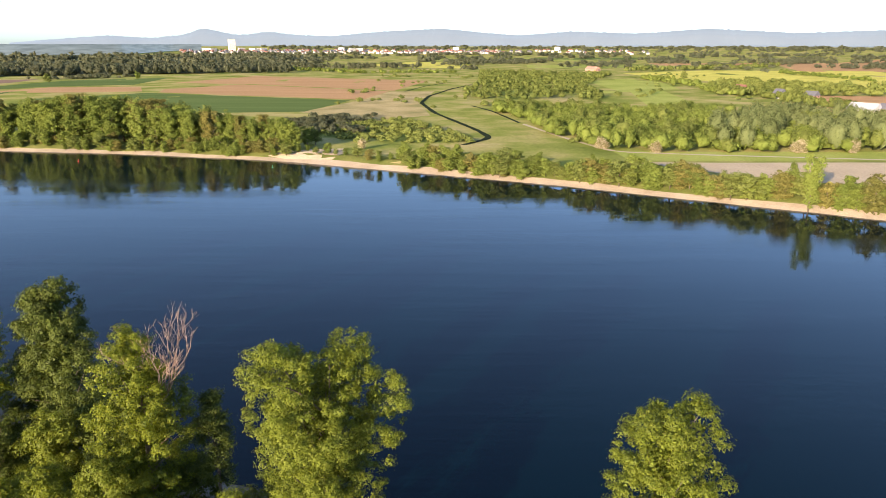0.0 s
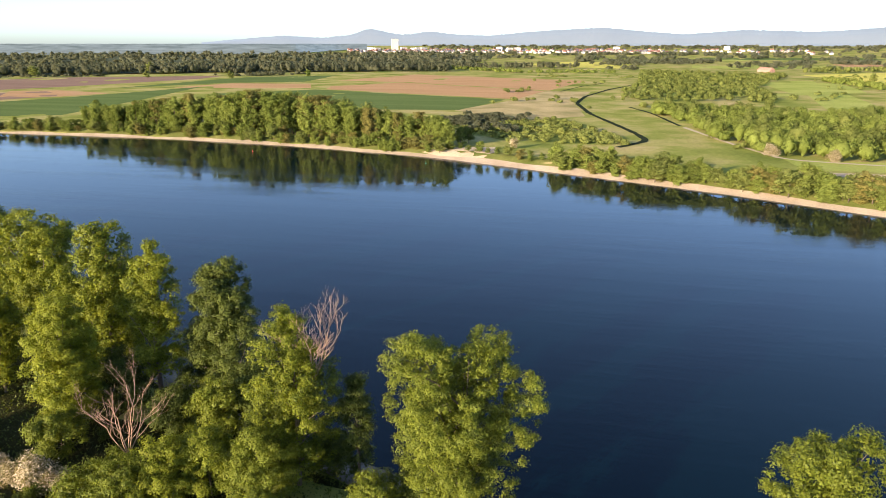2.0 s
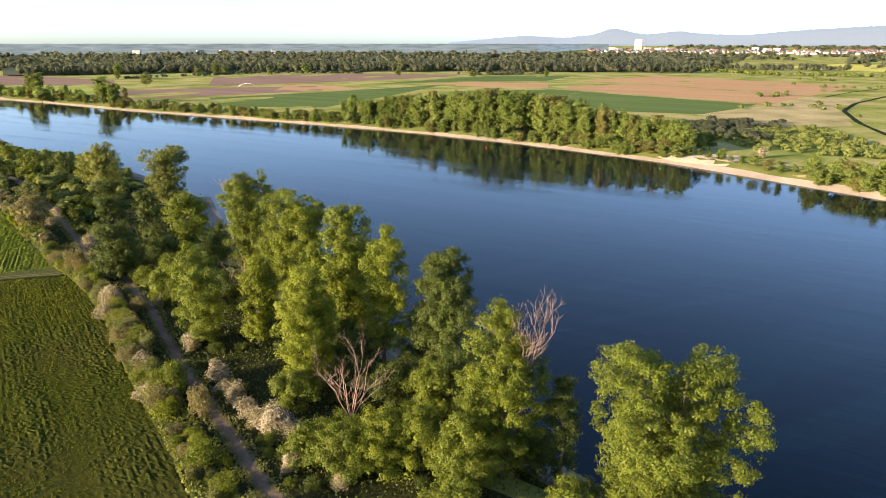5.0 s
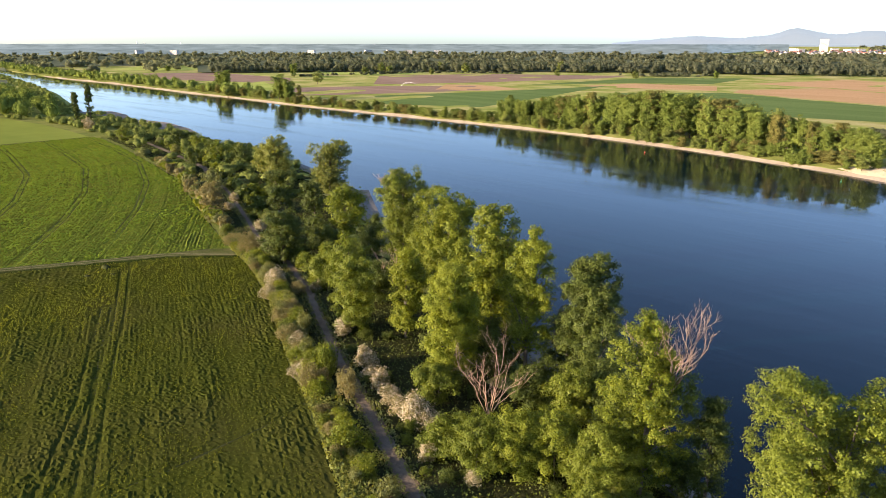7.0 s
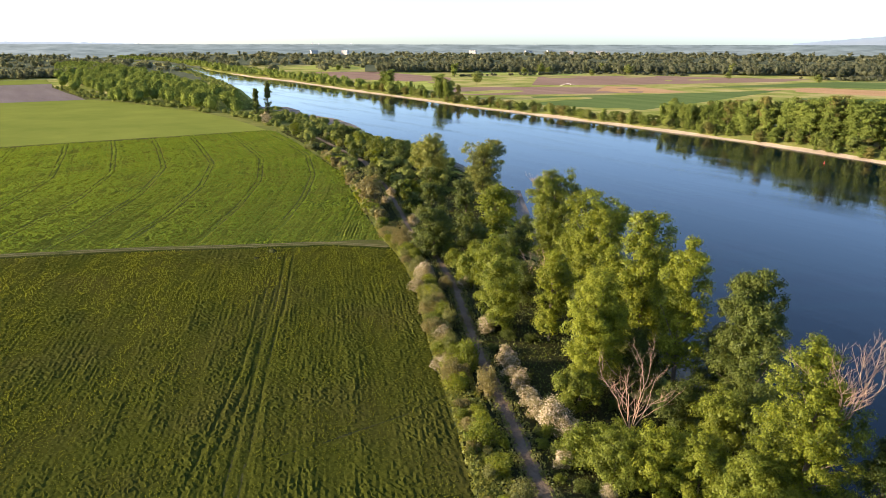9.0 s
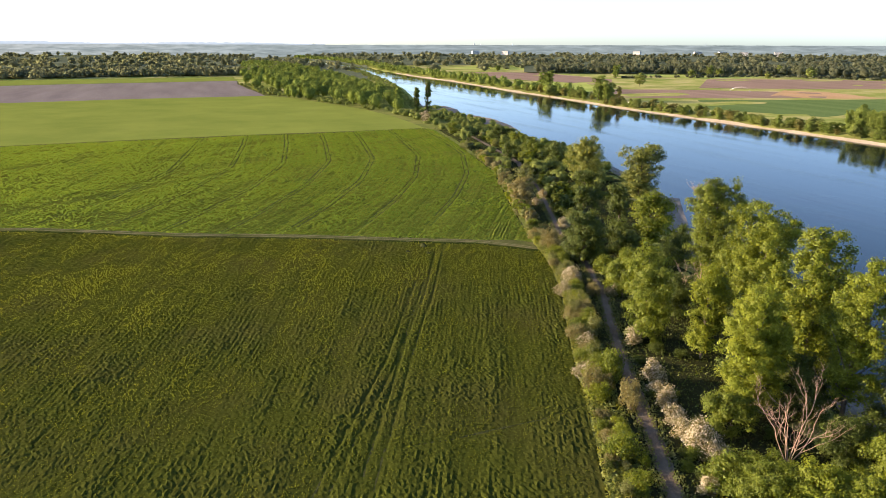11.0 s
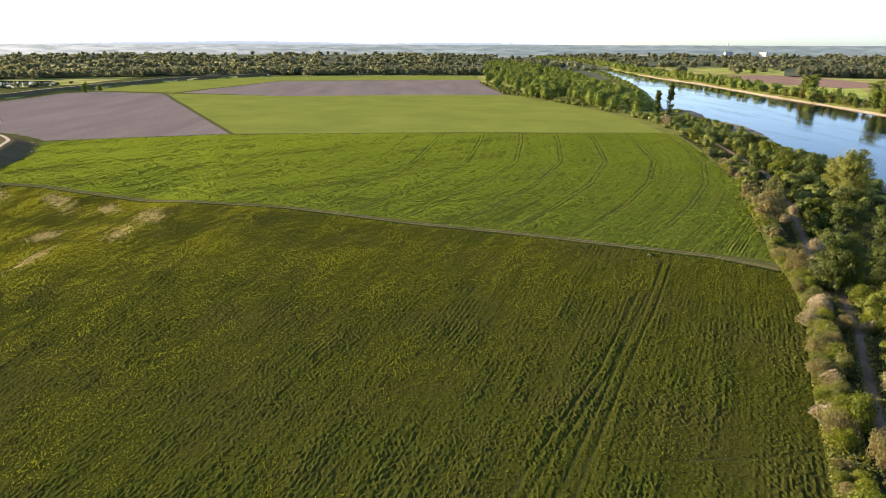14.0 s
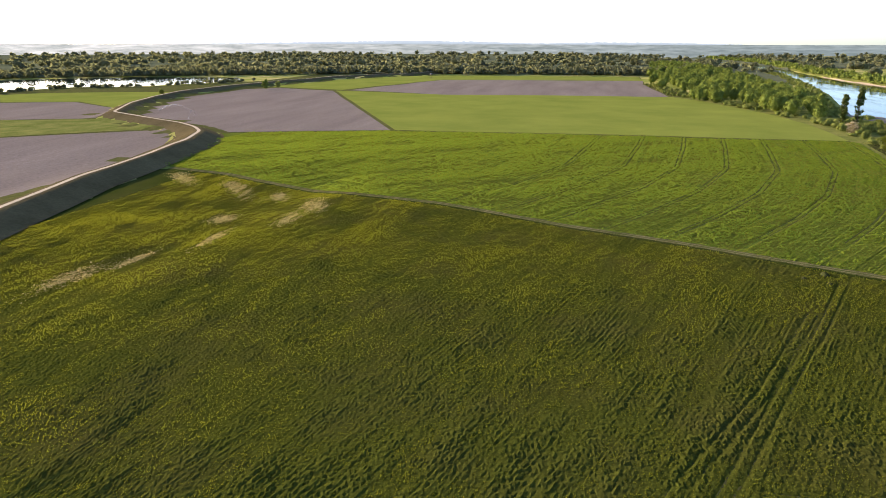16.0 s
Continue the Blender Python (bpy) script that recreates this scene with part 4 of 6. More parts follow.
# herbs and brambles on the wood's floor
hx = -10 - 440 * rng.uniform(0, 1, 60000) ** 1.6
hy = y_edge(hx) + rng.uniform(0, 1, 60000) * (y_near(hx) - y_edge(hx) - 5)
ok = near_line(hx, hy, PATHWAY) > 0.95
hx, hy = hx[ok], hy[ok]
hp = np.stack([hx, hy, ground_z(hx, hy) + rng.uniform(0.1, 0.9, len(hx))], -1)
v, f = leaf_sprays(rng, hp, 0.18, np.tile([0, 0, 0.6], (len(hx), 1)), 0.8)
tagged(new("undergrowth", np_mesh("undergrowth", v, f, M["leaf_dark"])), "dark herbs and brambles under the trees", "undergrowth", kind="stuff")
# grass hanging over the edges of the path
line = np.array(PATHWAY, float)
run = np.r_[0, np.cumsum(np.hypot(*np.diff(line, axis=0).T))]
q = rng.uniform(0, 260, 9000)
off = rng.choice([-1, 1], 9000) * rng.uniform(0.7, 1.9, 9000) ** 1.2
gx, gy = np.interp(q, run, line[:, 0]) + 0.42 * off, np.interp(q, run, line[:, 1]) + 0.9 * off
v, f = leaf_sprays(rng, np.stack([gx, gy, ground_z(gx, gy) + rng.uniform(0.15, 0.4, 9000)], -1), 0.22, np.tile([0, 0, 0.7], (9000, 1)), 0.8)
tagged(new("path_grass", np_mesh("path_grass", v, f, M["leaf_grey"])), "rough grass along both edges of the path", "grass", kind="stuff")
# tall grass along the field's edge
gx = -36 - 150 * rng.uniform(0, 1, 16000) ** 1.3
gy = y_edge(gx) + rng.uniform(-0.6, 5.5, 16000)
ok = near_line(gx, gy, PATHWAY) > 1.5
gx, gy = gx[ok], gy[ok]
v, f = leaf_sprays(rng, np.stack([gx, gy, ground_z(gx, gy) + rng.uniform(0.15, 0.5, len(gx))], -1), 0.26, np.tile([0, 0, 0.5], (len(gx), 1)), 0.9)
tagged(new("verge_grass", np_mesh("verge_grass", v, f, M["leaf_olive"])), "tall olive grass between field and hedge", "grass", kind="stuff")
# hedge along the field's edge, and undergrowth between path and water
HEDGE = [(-89.5, 63.6, 1.1, 2.0, 0), (-107.5, 71.8, 0.85, 1.4, 1), (-117, 72.8, 0.85, 1.4, 1), (-70, 52.2, 1.35, 1.2, 3), (-63, 50.2, 0.9, 0.9, 3), (-56.5, 48.6, 1.0, 1.0, 1), (-56, 45, 0.75, 0.8, 3), (-67.3, 54.4, 0.36, 0.5, 3), (-164.6, 93.6, 1.3, 1.7, 4), (-127.6, 83.9, 0.75, 0.9, 4), (-80.6, 61.2, 0.8, 1.6, 4), (-74.5, 55.2, 0.8, 0.7, 3), (-121, 77.5, 0.9, 1.2, 1), (-112, 73.2, 0.9, 1.3, 0), (-98, 65.5, 0.9, 1.2, 1), (-142, 85.5, 1.0, 1.3, 1), (-150, 89.0, 1.0, 1.2, 0), (-124, 89.8, 0.7, 1.7, 0)]
for x, y, s, tall, kind in HEDGE:
    place_bush(bushes[kind], x, y, s).scale = (s, s, tall)
for k in range(135):
    x = -38 - 330 * rng.uniform() ** 1.5
    y = float(y_edge(x)) + rng.uniform(0.6, 3.9)
    d = float(near_line(np.array(x), np.array(y), PATHWAY))
    if d > 1.9:
        size = rng.uniform(0.3, 0.6) if x > -84 else rng.uniform(0.55, 1.15) if x > -190 else rng.uniform(0.8, 1.5)
        place_bush((bushes if x > -190 else far_bushes)[rng.choice([0, 1, 2, 3, 4], p=[0.24, 0.26, 0.08, 0.20, 0.22])], x, y, min((d - 0.9) / 2.0, size))
line = np.array(PATHWAY, float)
run = np.r_[0, np.cumsum(np.hypot(*np.diff(line, axis=0).T))]
for k in range(95):        # on the river side of the path
    q = 12 + (run[-1] - 12) * rng.uniform()
    x, y = np.interp(q, run, line[:, 0]), np.interp(q, run, line[:, 1])
    off = rng.uniform(2.6, 7.5)
    x, y = x + 0.42 * off, y + 0.9 * off
    if x > -125:
        place_bush(bushes[rng.choice([0, 2], p=[0.3, 0.7])], x, y, rng.uniform(0.35, 0.7))
    else:
        place_bush((bushes if x > -190 else far_bushes)[rng.choice([0, 1, 2, 3], p=[0.40, 0.12, 0.32, 0.16])], x, y, min(off / 2.3, rng.uniform(0.8, 1.6)))
for k in range(60):
    x = -15 - 420 * rng.uniform() ** 1.6
    y = rng.uniform(float(y_edge(x)) + 12, float(y_near(x)) - 7)
    if float(near_line(np.array(x), np.array(y), PATHWAY)) > 4:
        place_bush((bushes if x > -190 else far_bushes)[rng.choice([0, 2, 3], p=[0.25, 0.65, 0.1])], x, y, rng.uniform(0.5, 1.2))


# ---- woods of the distance ----
def wood(name, x, y, h, r, quads, leaf, mat, label, seed, category="woodland"):
    """Many crowns in one: each a lumpy heart with leaf sprays all over it."""
    rng = np.random.default_rng(seed)
    n = len(x)
    c = np.stack([x, y, ground_z(x, y) + h * 0.5], -1)
    fine = quads > 60
    la = np.radians([-75, -40, -5, 30, 62, 86] if fine else [-60, 0, 45, 86])
    ns = 8 if fine else 5
    lo = np.arange(ns) * 2 * np.pi / ns
    ball = np.stack([np.cos(la)[:, None] * np.cos(lo), np.cos(la)[:, None] * np.sin(lo), np.sin(la)[:, None] + 0 * lo], -1).reshape(-1, 3)
    k = len(ball)
    bumpy = 0.68 + 0.14 * rng.normal(size=(n, k, 1))
    hv = (c[:, None] + ball * bumpy * np.stack([r, r, h * 0.5], -1)[:, None]).reshape(-1, 3)
    i, j = np.meshgrid(np.arange(len(la) - 1), np.arange(ns), indexing="ij")
    bf = np.stack([i * ns + j, i * ns + (j + 1) % ns, (i + 1) * ns + (j + 1) % ns, (i + 1) * ns + j], -1).reshape(-1, 4)
    hf = (bf[None] + (np.arange(n) * k)[:, None, None]).reshape(-1, 4)
    idx = np.repeat(np.arange(n), quads)
    d = rng.normal(size=(len(idx), 3))
    d /= np.linalg.norm(d, axis=1)[:, None]
    d[:, 2] = np.where(d[:, 2] < -0.5, -d[:, 2], d[:, 2])
    p = c[idx] + d * np.stack([r, r, h * 0.5], -1)[idx] * rng.uniform(0.72, 1.06, (len(idx), 1))
    v, f = leaf_sprays(rng, p, leaf, d + [0, 0, 0.15], 0.4)
    hf = np.concatenate([hf[:, [0, 1, 2]], hf[:, [0, 2, 3]]])
    v, f = merge([(hv, hf), (v, f)])
    return tagged(new(name, np_mesh(name, v, f, M[mat], True)), label, category, kind="stuff")


def scatter(rng, poly, count):
    p = np.array(poly, float)
    x, y = rng.uniform(p[:, 0].min(), p[:, 0].max(), count * 6), rng.uniform(p[:, 1].min(), p[:, 1].max(), count * 6)
    ok = inside(x, y, poly)
    return x[ok][:count], y[ok][:count]


rng = np.random.default_rng(31)
BLOCK = [(-345, 418), (-345, 450), (-260, 462), (-190, 455), (-140, 425), (-140, 404), (-200, 415), (-260, 420)]
x, y = scatter(rng, BLOCK, 130)
wood("riverside_wood", x, y, 0.92 * np.interp(x, [-345, -300, -262, -216, -180, -140], [12, 16, 21, 25, 25, 20]) * rng.uniform(0.85, 1.05, len(x)), rng.uniform(4.0, 5.5, len(x)), 200, 0.7, "leaf_far", "dense fresh green wood behind the gravel bank", 1)
MID = [(36, 585), (62, 520), (66, 440), (92, 366), (182, 364), (260, 366), (290, 420), (290, 490), (240, 540), (200, 575), (118, 580), (62, 600)]
WILLOWS = [(150, 372), (262, 368), (285, 420), (285, 480), (230, 500), (165, 440)]
x, y = scatter(rng, WILLOWS, 90)
wood("riverside_wood", x, y, rng.uniform(13, 19, len(x)), rng.uniform(4.0, 6.5, len(x)), 420, 0.5, "leaf_silver", "tall silvery willows on the meadows", 11)
x, y = scatter(rng, MID, 130)
wood("riverside_wood", x, y, rng.uniform(8, 14, len(x)), rng.uniform(3.0, 6.0, len(x)), 300, 0.5, "leaf_far", "tall mixed trees on the meadows", 12)
x, y = scatter(rng, MID, 680)
wood("riverside_wood", x, y, rng.uniform(5, 11.5, len(x)), rng.uniform(3.2, 6.0, len(x)), 190, 0.5, "leaf_farbright", "fresh green trees and shrubs on the meadows", 2)
x, y = scatter(rng, [(250, 366), (420, 370), (480, 470), (330, 480), (285, 430)], 150)
wood("riverside_wood", x, y, rng.uniform(4, 10, len(x)), rng.uniform(2.4, 4.6, len(x)), 90, 0.62, "leaf_farbright", "dense mixed green wood on the meadows", 3)
x, y = scatter(rng, [(16, 760), (50, 715), (165, 720), (190, 960), (310, 1300), (76, 1450), (50, 1000)], 700)
wood("far_wood", x, y, rng.uniform(4, 9, len(x)), rng.uniform(2.8, 5.5, len(x)), 40, 0.95, "leaf_far", "green scrub and trees across the meadows", 4)
x, y = scatter(rng, [(-60, 500), (-30, 540), (10, 440), (20, 400), (-50, 400), (-90, 450)], 260)
wood("scrub", x, y, rng.uniform(1.5, 3.5, len(x)), rng.uniform(1.8, 3.6, len(x)), 50, 0.6, "leaf_far", "low dark scrub on rough pasture", 5, "scrub")
x, y = scatter(rng, [(300, 780), (480, 760), (560, 900), (420, 1040), (330, 900)], 160)
wood("far_wood", x, y, rng.uniform(6, 12, len(x)), rng.uniform(5, 8, len(x)), 60, 1.4, "leaf_far", "trees round the farm", 6)


def hedge(line, count, wide, h, r, mat, label, seed):
    """Trees and bushes in a row along a line of the plan."""
    rg = np.random.default_rng(seed)
    p = np.array(line, float)
    d = np.r_[0, np.cumsum(np.hypot(*np.diff(p, axis=0).T))]
    q = rg.uniform(0, d[-1], count)
    x = np.interp(q, d, p[:, 0]) + rg.normal(0, wide, count)
    y = np.interp(q, d, p[:, 1]) + rg.normal(0, wide, count)
    far_off = np.hypot(*p[0]) > 900
    wood("hedgerow", x, y, rg.uniform(*h, count), rg.uniform(*r, count), 34 if far_off else 70, 1.5 if far_off else 1.0, mat, label, seed, "hedge")


hedge([(382, 1476), (580, 1580), (837, 1783)], 90, 8, (7, 13), (4, 7), "leaf_far", "dark row of trees between the fields", 301)
hedge([(903, 1925), (1274, 2454)], 70, 30, (9, 14), (6, 9), "leaf_haze", "dark copse between the fields", 302)
hedge([(659, 1401), (659, 1214), (658, 1071)], 60, 7, (3, 8), (3, 5), "leaf_farbright", "pale green hedge between the fields", 303)
hedge([(327, 1146), (341, 976), (320, 774)], 90, 7, (4, 9), (3, 5), "leaf_farbright", "green hedge below the yellow field", 304)
hedge([(338, 819), (346, 691), (348, 598)], 60, 10, (4, 11), (3, 5.5), "leaf_far", "trees and shrubs round the farm", 305)
hedge([(40, 654), (74, 637), (101, 594)], 60, 6, (3, 7), (2.4, 4), "leaf_far", "dark row of bushes on the meadows", 306)
hedge([(-1, 1882), (261, 2178)], 60, 25, (6, 11), (5, 8), "leaf_haze", "row of trees before the town", 307)
hedge([(-652, 1600), (-447, 1645), (-214, 1618), (-60, 1660)], 190, 28, (8, 16), (4, 7), "leaf_haze", "dark row of trees behind the fields", 308)
hedge([(-372, 1560), (-151, 1372), (20, 1390)], 110, 14, (4, 8), (3, 5), "leaf_farbright", "young pale green trees behind the fields", 309)
hedge([(-623, 1119), (-572, 1138), (-534, 1218)], 40, 10, (3, 7), (3, 5), "leaf_haze", "dark bushes in the fields", 310)
hedge([(-1013, 693), (-1012, 768)], 24, 5, (2, 5), (2, 3.5), "leaf_haze", "low dark hedge in the fields", 312)
hedge([(-996, 796), (-993, 907)], 28, 6, (2, 6), (2, 4), "leaf_haze", "low dark hedge in the fields", 313)
hedge([(-1009, 924), (-917, 1019), (-800, 1060)], 46, 7, (2, 6), (2, 4), "leaf_haze", "low dark hedge in the fields", 314)
hedge([(-632, 1104), (-594, 1258)], 36, 8, (2, 6), (2, 4), "leaf_haze", "low dark hedge in the fields", 315)
hedge([(-66, 440), (-80, 480), (-95, 520), (-60, 525)], 130, 11, (2, 5), (2.2, 4), "leaf_haze", "dark thicket beside the pasture", 311)
lay("field_tan", [(380, 801), (480, 769), (520, 640), (403, 642), (362, 700)], M["tan"], 0.12, 30, "bare tan field", "field")
lay("field_tan", [(858, 1828), (1520, 2469), (907, 1466), (732, 1459)], M["tan"], 0.12, 60, "bare tan field", "field")
lay("field_grass", [(277, 1163), (190, 660), (238, 651), (309, 1164)], M["grass"], 0.14, 30, "pale green meadow", "field")
hedge([(-640, -688), (-706, -643), (-793, -643), (-838, -563), (-985, -488)], 90, 6, (1.5, 6), (2, 4), "leaf_haze", "low bushes along the lake", 316)
# near wood upstream, along the river
WOODL = [(-1010, 88), (-900, 100), (-790, 118), (-761, 100), (-695, 125), (-625, 150), (-556, 167), (-560, 180), (-603, 189), (-691, 200), (-882, 218), (-1153, 238), (-1504, 249), (-1835, 231), (-1910, 167), (-1300, 110)]
x, y = scatter(rng, WOODL, 480)
wood("upstream_wood", x, y, rng.uniform(12, 18, len(x)), rng.uniform(4.5, 7.5, len(x)), 300, 0.7, "leaf_farbright", "rounded green willows massed along the river", 7)
x, y = scatter(rng, [(-1010, 80), (-797, 92), (-741, 116), (-652, 140), (-540, 160), (-535, 172), (-660, 158), (-760, 132), (-1010, 100)], 130)
wood("bank_scrub", x, y, rng.uniform(2, 5, len(x)), rng.uniform(2, 3.6, len(x)), 70, 0.5, "leaf_far", "low grey-green bushes along the wood's edge", 17, "scrub")


def sector(rng, count, yaw0, yaw1, r0, r1):
    a = np.radians(rng.uniform(yaw0, yaw1, count))
    r = np.sqrt(rng.uniform(r0 * r0, r1 * r1, count))
    return -np.sin(a) * r, np.cos(a) * r


def dry_land(x, y, gap=20):
    return (y < y_near(x) - gap) | (y > y_far(x) + gap)


def add_sector(name, count, yaw0, yaw1, r0, r1, h, r, quads, leaf, label, seed, patchy=0.0):
    rng = np.random.default_rng(seed)
    x, y = sector(rng, count, yaw0, yaw1, r0, r1)
    ok = dry_land(x, y) & ~inside(x, y, LAKE)
    yaw = np.degrees(np.arctan2(-x, y))
    ok &= (yaw0 < 0) | (yaw0 > 20) | (yaw > yaw0 + 3 * lump(x, y, 500, 4))
    if patchy:
        ok &= lump(x, y, 420, seed) > patchy
    x, y = x[ok], y[ok]
    wood(name, x, y, rng.uniform(*h, len(x)), rng.uniform(*r, len(x)), quads, leaf, "leaf_haze", label, seed)


add_sector("far_wood", 1450, 12, 62, 1400, 1640, (9, 20), (5.0, 9.5), 20, 1.7, "long dark wood behind the fields", 51)
add_sector("far_wood", 1500, 10, 66, 1600, 3080, (6, 20), (7, 16), 16, 3.2, "woods reaching to the horizon", 52, -0.5)
add_sector("far_wood", 620, -40, 14, 2100, 3150, (7, 12), (9, 20), 20, 6.0, "hedges and woods reaching to the horizon", 53, 0.05)
add_sector("far_wood", 420, -40, 0, 1500, 2300, (7, 12), (7, 12), 22, 3.5, "hedges across the far fields", 54, 0.25)
add_sector("far_wood", 1000, 84, 136, 1290, 1460, (7, 16), (5, 9.5), 20, 1.8, "wood behind the dyke", 55, -0.6)
add_sector("far_wood", 2300, 66, 140, 1450, 3080, (6, 20), (7, 17), 14, 3.2, "woods reaching to the horizon", 56, -0.35)

add_sector("far_wood", 330, -30, 20, 3000, 3700, (6, 12), (6, 12), 12, 4.0, "trees among the houses of the town", 60, -0.2)
add_sector("far_wood", 420, -40, 14, 3750, 4450, (8, 13), (12, 24), 18, 6.0, "woods beyond the town", 57)
rng = np.random.default_rng(58)
x, y = rng.uniform(-110, 520, 900), rng.uniform(400, 1500, 900)
ok = (lump(x, y, 120, 58) > 0.35) & (y > y_far(x) + 60)
wood("scrub", x[ok], y[ok], rng.uniform(1.5, 5, ok.sum()), rng.uniform(2, 4.5, ok.sum()), 26, 1.1, "leaf_far", "scattered bushes on the meadows", 59, "scrub")
rng = np.random.default_rng(19)
x = rng.uniform(-1500, -555, 260)
y = y_near(x) - 9 - 22 * rng.uniform(0, 1, 260)
wood("bank_scrub", x, y, rng.uniform(2, 4.5, 260), rng.uniform(2.2, 4.2, 260), 40, 0.6, "leaf_far", "low green bushes down to the waterline", 20, "scrub")
x = rng.uniform(-548, -215, 330)
y = y_edge(x) + 5 + rng.uniform(0, 1, 330) * (y_near(x) - y_edge(x) - 13)
ok = (near_line(x, y, PATHWAY) > 4) & (y > y_edge(x) + 3)
wood("bank_scrub", x[ok], y[ok], rng.uniform(2, 6, ok.sum()), rng.uniform(1.8, 3.8, ok.sum()), 130, 0.36, "leaf_far", "dense bushes between the field and the river", 23, "scrub")
# trees and bushes strung along the far bank
rng = np.random.default_rng(77)
bank_trees = [make_tree("bank_tree", 200 + k, (0, 0), 10, 3.6, 0.6, sh, lm, lab, 44, 50, 0.30, 1.15, group="trees of the far bank", limbs=6) for k, (sh, lm, lab) in enumerate([("round", "leaf_farbright", "rounded green tree on the far bank"), ("vase", "leaf_farbright", "spreading green tree on the far bank"), ("round", "leaf_far", "dull green tree on the far bank"), ("column", "leaf_tan", "narrow brownish-green tree on the far bank")])]
tall_trees = [make_tree("bank_poplar", 230 + k, (0, 0), 24, 6.0, 1.2, sh, lm, lab, 110, 52, 0.36, 1.3, group="tall trees of the far bank", limbs=8) for k, (sh, lm, lab) in enumerate([("vase", "leaf_farbright", "tall uneven green tree behind the gravel bank"), ("round", "leaf_farbright", "tall rounded green tree behind the gravel bank"), ("vase", "leaf_tan", "tall brownish-green tree behind the gravel bank")])]
bank_trees += tall_trees
seen_src = set()


def bank_tree(k, x, y, h, w):
    src = bank_trees[k]
    full = (3.6, 10) if k < 4 else (6.0, 24)
    m = pose(x, y, float(ground_z(x, y)), 0, 0, float(rng.uniform(0, 360)))
    if k in seen_src:
        ob = copy_thing(src, m)
    else:
        seen_src.add(k)
        ob = src
        ob.matrix_basis = m
    ob.scale = (w / full[0], w / full[0], h / full[1])


for x0, x1, n, lo, hi, gap, fat in ((-830, -590, 44, 4, 10, 12, 0.5), (-640, -600, 4, 14, 18, 22, 0.4), (-600, -330, 95, 3.5, 8, 10, 0.6), (-330, -75, 95, 3, 8, 8, 0.6), (-75, -20, 10, 3, 6, 14, 0.6), (-20, 60, 40, 5, 10, 8, 0.6), (60, 120, 36, 7, 11, 8, 0.55), (120, 240, 40, 8, 14, 9, 0.5)):
    for k in range(n):
        x = x0 + (x1 - x0) * (k + rng.uniform(0, 1)) / n
        y = float(y_far(x)) + gap - 3 + rng.uniform(-3, 9)
        h = rng.uniform(lo, hi)
        bank_tree(int(rng.integers(0, 4)), x, y, h, h * fat * rng.uniform(0.75, 1.2))
for k in range(96):
    x = -335 + 262 * (k + rng.uniform(0, 1)) / 96
    h = float(np.interp(x, [-335, -300, -262, -216, -180, -143, -108, -82, -72], [14, 17, 22, 26, 25, 21, 18, 16, 12])) * rng.uniform(0.86, 1.04)
    bank_tree(4 + int(rng.choice([0, 1, 2], p=[0.45, 0.35, 0.2])), x, float(y_far(x)) + 17 + rng.uniform(-3, 14), h, max(4.6, h * 0.30) * rng.uniform(0.85, 1.2))
for x, y, h, w in ((-756, 418, 25, 9), (-775, 420, 22, 7), (-621, 402, 25, 8), (-610, 404, 20, 6), (-1016, 689, 22, 8.5), (131, 243, 21, 4.5)):
    bank_tree(4, x, y, h, w)
x = rng.uniform(-2900, -690, 760)
wood("bank_trees", x, y_far(x) + 9 + rng.uniform(-4, 24, 760), rng.uniform(3, 14, 760), rng.uniform(3, 6, 760), 40, 1.1, "leaf_farbright", "rows of trees along the upstream bank", 8)
# single trees in the fields
for x, y, h, w in ((-807, 585, 18, 8.5), (-1038, 901, 19, 7.7), (-1006, 894, 14, 7), (-1006, 1031, 18, 8.5), (-916, 1010, 18, 10), (-1011, 839, 13, 8), (-1389, 644, 12, 8), (-777, 525, 7, 3.3), (-1250, 900, 14, 6), (-700, 1000, 12, 5.4), (-560, 1010, 13, 6), (-480, 1120, 13, 6), (-824, 1186, 20, 8), (-382, 478, 12, 9), (-713, 396, 13, 7), (-72, 392, 9, 4), (380, 1130, 14, 6), (-900, 900, 12, 5.4), (-826, -389, 12, 5.4), (-842, -380, 9, 4), (-700, -452, 7, 3.2)):
    bank_tree(int(rng.choice([0, 2, 2])), x, y, h, w)

# ---- hills on the horizon, as glowing backdrops ----
HILLS = [(31, 0), (28, 6), (25, 12), (22, 8), (19.5, 14), (18.3, 26), (17, 18), (15.5, 13), (13.5, 20), (12, 15), (9, 12), (5, 20), (0, 26), (-3, 19), (-6, 14), (-10, 21), (-15, 17), (-20, 25), (-26, 17), (-33, 22), (-40, 15)]


